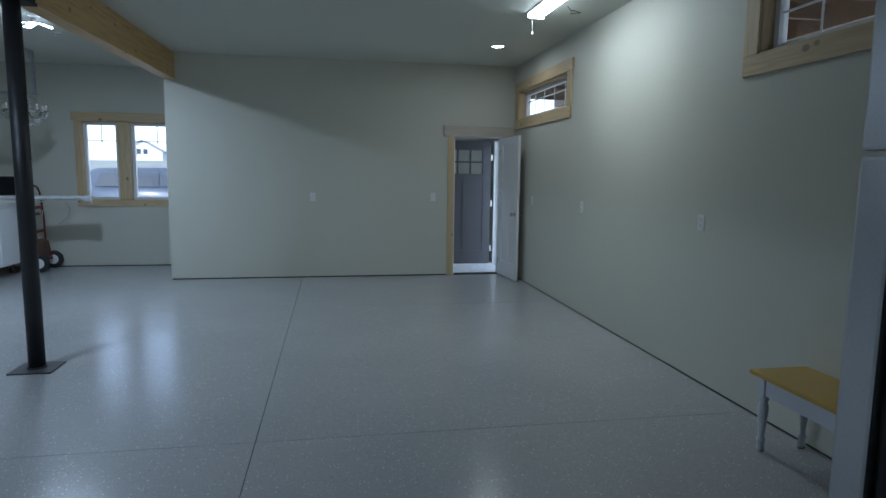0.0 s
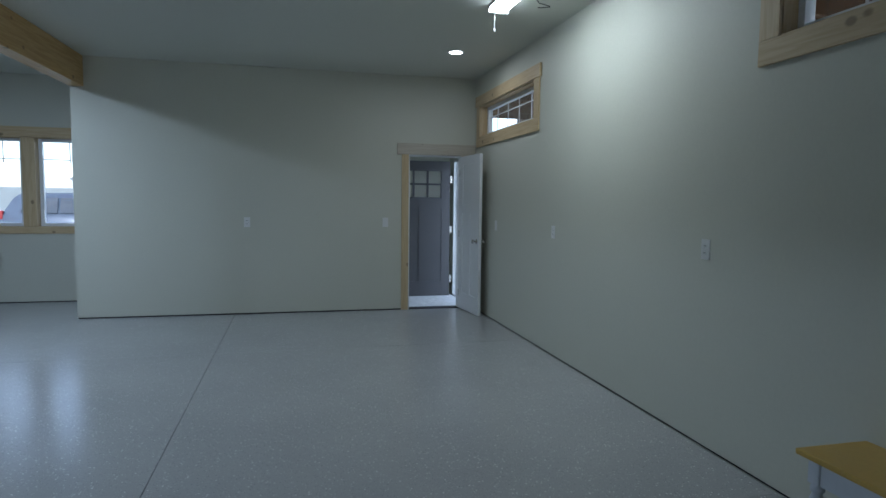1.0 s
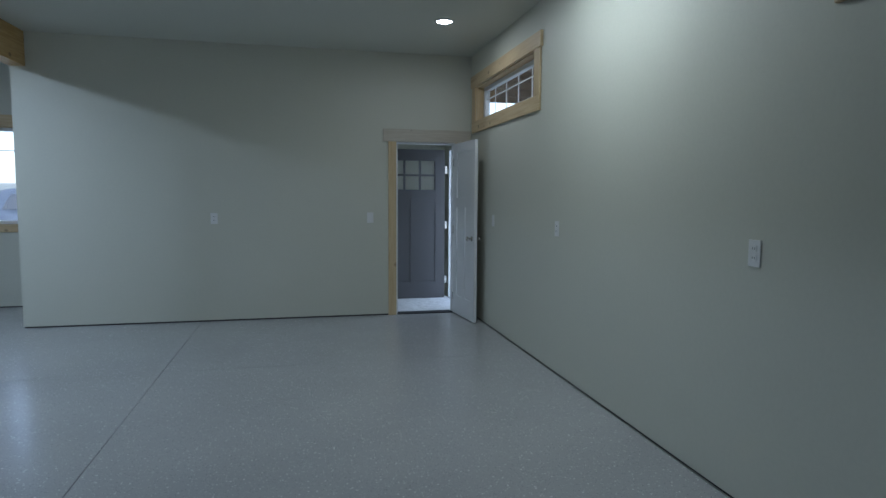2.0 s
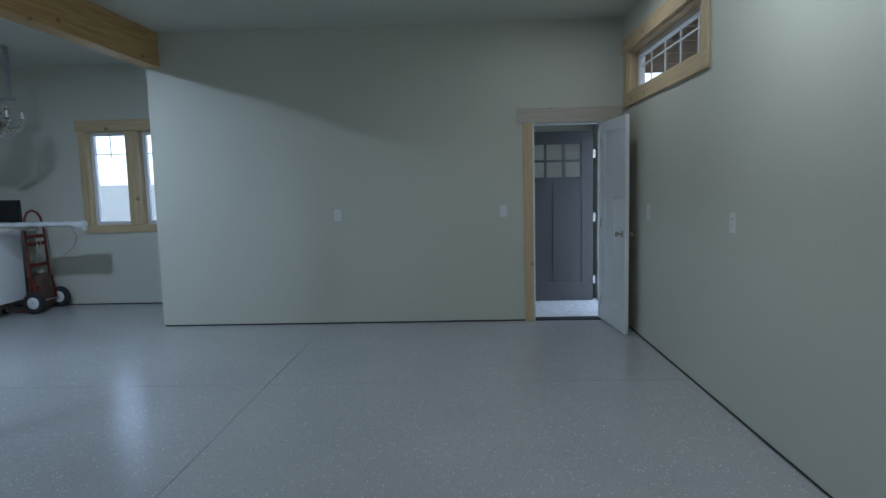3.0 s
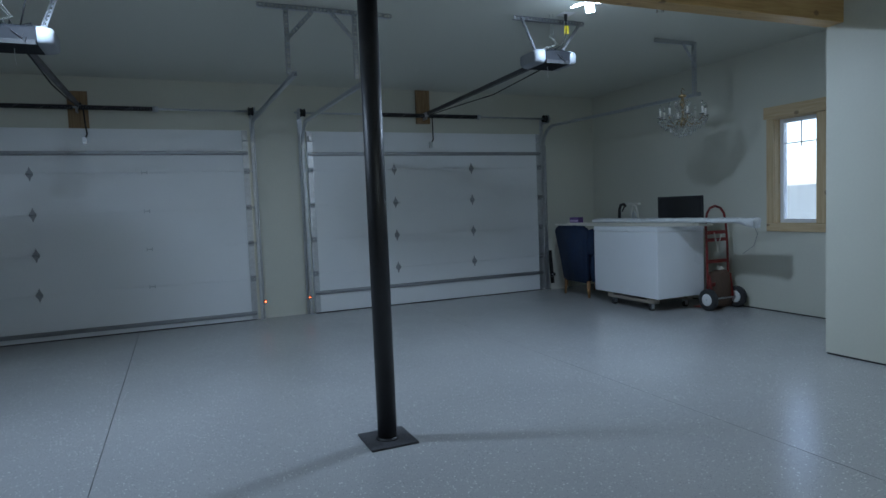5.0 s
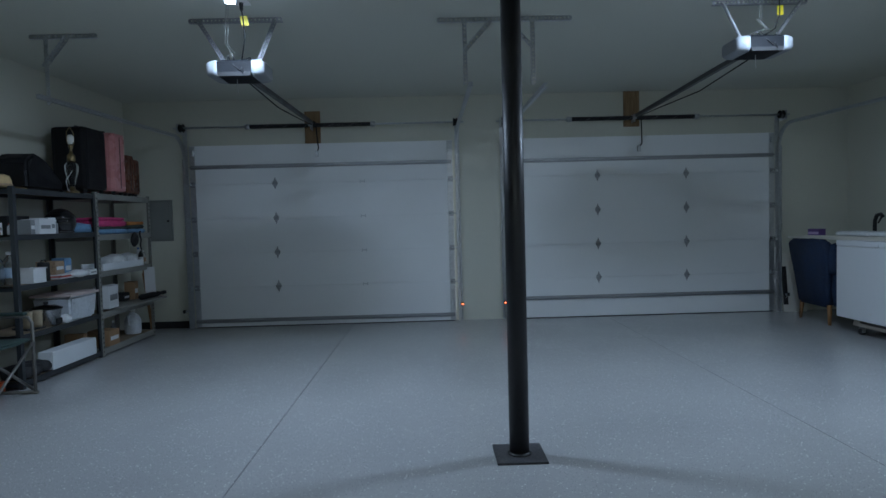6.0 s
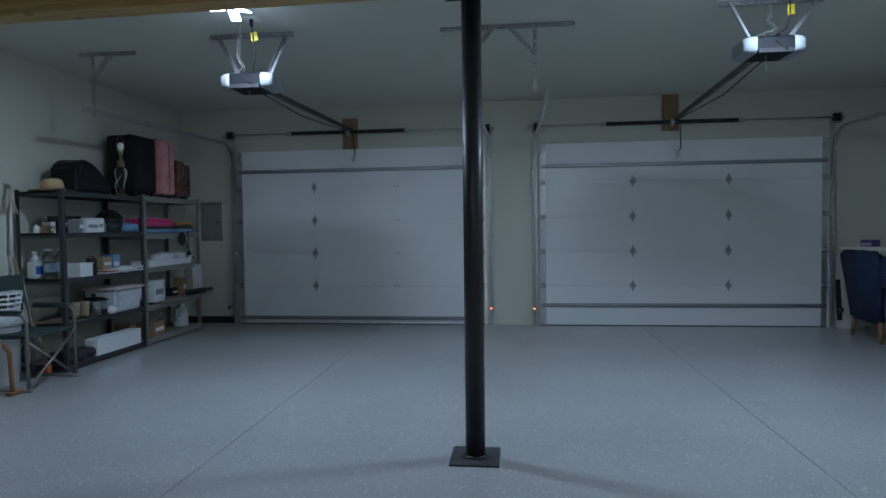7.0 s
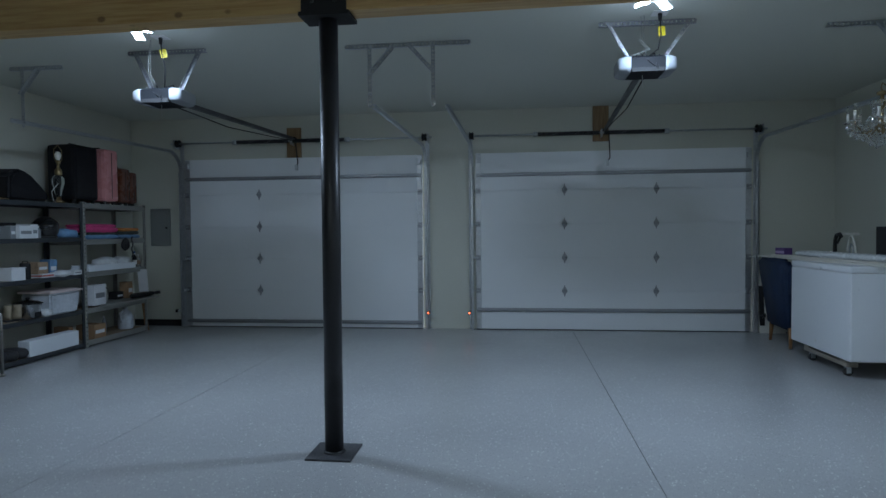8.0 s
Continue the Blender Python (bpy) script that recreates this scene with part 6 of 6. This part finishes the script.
for k in range(26):
    x = rnd.uniform(-0.08, 0.08)
    pipe(bm, [(x * 0.4, rnd.uniform(0.0, 0.03), 0.0), (x * 0.9, rnd.uniform(0.0, 0.05), -0.10), (x * 1.2, rnd.uniform(0.0, 0.05), -0.19 - rnd.uniform(0, 0.06))], 0.006, 5)
part("strings", bm, material("cotton_string", (0.55, 0.52, 0.48), 0.9, vary=0.2, scale=40), mop)
part("handle", rod(B(), (0.0, 0.02, -0.05), (0.02, 0.03, -0.62), 0.011), PLASTIC, mop)
rk = thing("bentwood_stand", "orange-brown bentwood piece standing by the chair", "wooden stand", pose(-5.90, -7.80, 0))
part("upright", pipe(B(), [(0.0, 0.0, 0.012), (0.01, 0.0, 0.20), (0.03, 0.01, 0.36), (0.09, 0.01, 0.44)], 0.018, 8), OAK, rk)
part("foot", boxes((-0.10, 0.05, -0.03, 0.03, 0.0, 0.03), bevel=0.01), OAK, rk)

# ---- outside: ground, porch, parked car, far house ----
FIELD = material("dry_grass", (0.20, 0.21, 0.185), 0.95, vary=0.3, scale=0.15, fine=3, bump=0.5, depth=0.05)
solid("ground", boxes((-600, 600, -600, 900, -0.75, -0.14)), FIELD, "dry grass field reaching the horizon", "ground", kind="structure")
GRAVEL = material("gravel", (0.40, 0.40, 0.37), 0.9, vary=0.25, scale=3, fine=25, bump=0.8, depth=0.02)
solid("road", boxes((-40, 0.0, NORTH + 3.2, 24, -0.15, -0.125)), GRAVEL, "pale gravel parking apron", "road", kind="structure")
SLAB = material("porch_concrete", (0.60, 0.60, 0.58), 0.85, vary=0.1, scale=2)
solid("pavement", boxes((0.162, 3.4, -9.0, 3.0, -0.40, -0.03)), SLAB, "pale concrete porch slab", "pavement", kind="structure")
CEDAR = wood("stained_timber", (0.20, 0.11, 0.055), (0.12, 0.06, 0.03), "X")
porch = thing("porch_roof", "dark timber porch roof with exposed rafters", "roof", pose(0, 0, 0))
part("deck", boxes((0.162, 1.6, -9.0, 2.6, 2.995, 3.04)), CEDAR, porch)
for k in range(19):
    part("rafter", boxes((0.162, 1.55, -8.9 + k * 0.61, -8.855 + k * 0.61, 2.86, 2.994)), CEDAR, porch)
part("edge_beam", boxes((1.552, 1.66, -9.0, 2.6, 2.78, 2.994)), CEDAR, porch)
for y in (-8.0, -3.2, 2.3):
    part("column", boxes((1.56, 1.70, y - 0.07, y + 0.07, -0.03, 2.78)), CEDAR, porch)

CARPAINT = material("slate_car_paint", (0.065, 0.082, 0.11), 0.35, 0.2, vary=0.05, bump=0, coat=0.25)
CARGLASS = material("dark_car_glass", (0.035, 0.045, 0.060), 0.7, bump=0)
car = thing("parked_car", "slate-blue sport utility vehicle parked on the gravel", "car", pose(-8.0, 12.3, -0.125, 0, 0, 0))
side = [(-2.35, 0.45), (-2.38, 0.95), (-2.25, 1.05), (-1.95, 1.58), (-1.7, 1.66), (0.2, 1.68), (0.55, 1.60), (1.05, 1.12), (2.05, 1.0), (2.32, 0.85), (2.35, 0.45), (1.95, 0.30), (-2.0, 0.30)]
up = Matrix(((1, 0, 0, 0), (0, 0, 1, 0), (0, 1, 0, 0), (0, 0, 0, 1)))
bm = extrude(B(), side, -0.92, 0.92, up)
bmesh.ops.bevel(bm, geom=list(bm.edges), offset=0.06, segments=3, affect="EDGES")
for v in bm.verts:
    if v.co.z > 1.05:
        v.co.y *= 1 - 0.20 * (v.co.z - 1.05) / 0.63
for f in bm.faces:
    f.smooth = True
part("body", bm, CARPAINT, car)
for sy in (-1, 1):
    for pts in ([(-1.80, 1.10), (-1.62, 1.50), (-0.85, 1.52), (-0.85, 1.10)], [(-0.78, 1.10), (-0.78, 1.52), (0.05, 1.52), (0.05, 1.10)], [(0.12, 1.10), (0.12, 1.52), (0.32, 1.50), (0.78, 1.12)]):
        m = Matrix(((1, 0, 0, 0), (0, -sy * 0.29, sy, sy * (0.935 + 0.305)), (0, 1, 0, 0), (0, 0, 0, 1)))
        part("window", extrude(B(), pts, -0.012, 0.006, m), CARGLASS, car, "dark side window")
    for x in (-1.45, 1.45):
        w = part("wheel", lathe(B(), [(0.20, -0.10), (0.32, -0.11), (0.35, -0.06), (0.35, 0.06), (0.32, 0.11), (0.20, 0.10)], 32, Matrix.Translation((x, sy * 0.84, 0.35)) @ Matrix.Rotation(math.pi / 2, 4, "X")), RUBBER, car)
        part("rim", lathe(B(), [(0.03, -0.115), (0.19, -0.105), (0.205, -0.112), (0.205, 0.112), (0.19, 0.105), (0.03, 0.115)], 20, Matrix.Translation((x, sy * 0.84, 0.35)) @ Matrix.Rotation(math.pi / 2, 4, "X")), STEEL, w)
    part("tail_light", boxes((-2.37, -2.20, sy * 0.62, sy * 0.93, 0.92, 1.16), bevel=0.02), material("tail_lamp_red", (0.25, 0.015, 0.015), 0.3), car, "red tail light")
    part("headlight", boxes((2.20, 2.345, sy * 0.60, sy * 0.90, 0.72, 0.86), bevel=0.02), CLOUDY, car)
# a long low rise carries the far house
rise = B()
prev = None
for i in range(33):
    y = 90 + i * 8.0
    h = 4.6 * math.sin(min(1.0, (y - 90) / 110) * math.pi / 2) ** 2
    row = [rise.verts.new((-360 + j * 18.0, y, -0.16 + h * (0.95 + 0.12 * noise.noise((j * 0.35, i * 0.2, 0))))) for j in range(41)]
    if prev:
        for j in range(40):
            rise.faces.new((prev[j], prev[j + 1], row[j + 1], row[j])).smooth = True
    prev = row
solid("backdrop", rise, FIELD, "low grassy rise on the far horizon", "backdrop", kind="structure")
SIDING = material("white_siding", (0.52, 0.53, 0.54), 0.7, vary=0.04)
ROOF = material("grey_shingle", (0.30, 0.30, 0.30), 0.9, vary=0.2, scale=1.5)
hs = thing("farm_house", "distant white gabled house with a grey roof", "house", pose(-59.0, 193, 3.3, 0, 0, 8))
part("wall", extrude(B(), [(-5.5, 0), (5.5, 0), (5.5, 3.4), (0, 6.6), (-5.5, 3.4)], -7, 7, up), SIDING, hs)
part("roof", bar(bar(B(), (-6.0, 0, 3.15), (0.05, 0, 6.72), 14.8, 0.25, up=(-0.5, 0, 1)), (6.0, 0, 3.15), (-0.05, 0, 6.72), 14.8, 0.25, up=(0.5, 0, 1)), ROOF, hs)
for x in (-0.9, 0.9):
    part("window", boxes((x - 0.55, x + 0.55, -7.05, -6.99, 2.6, 4.0)), CARGLASS, hs)
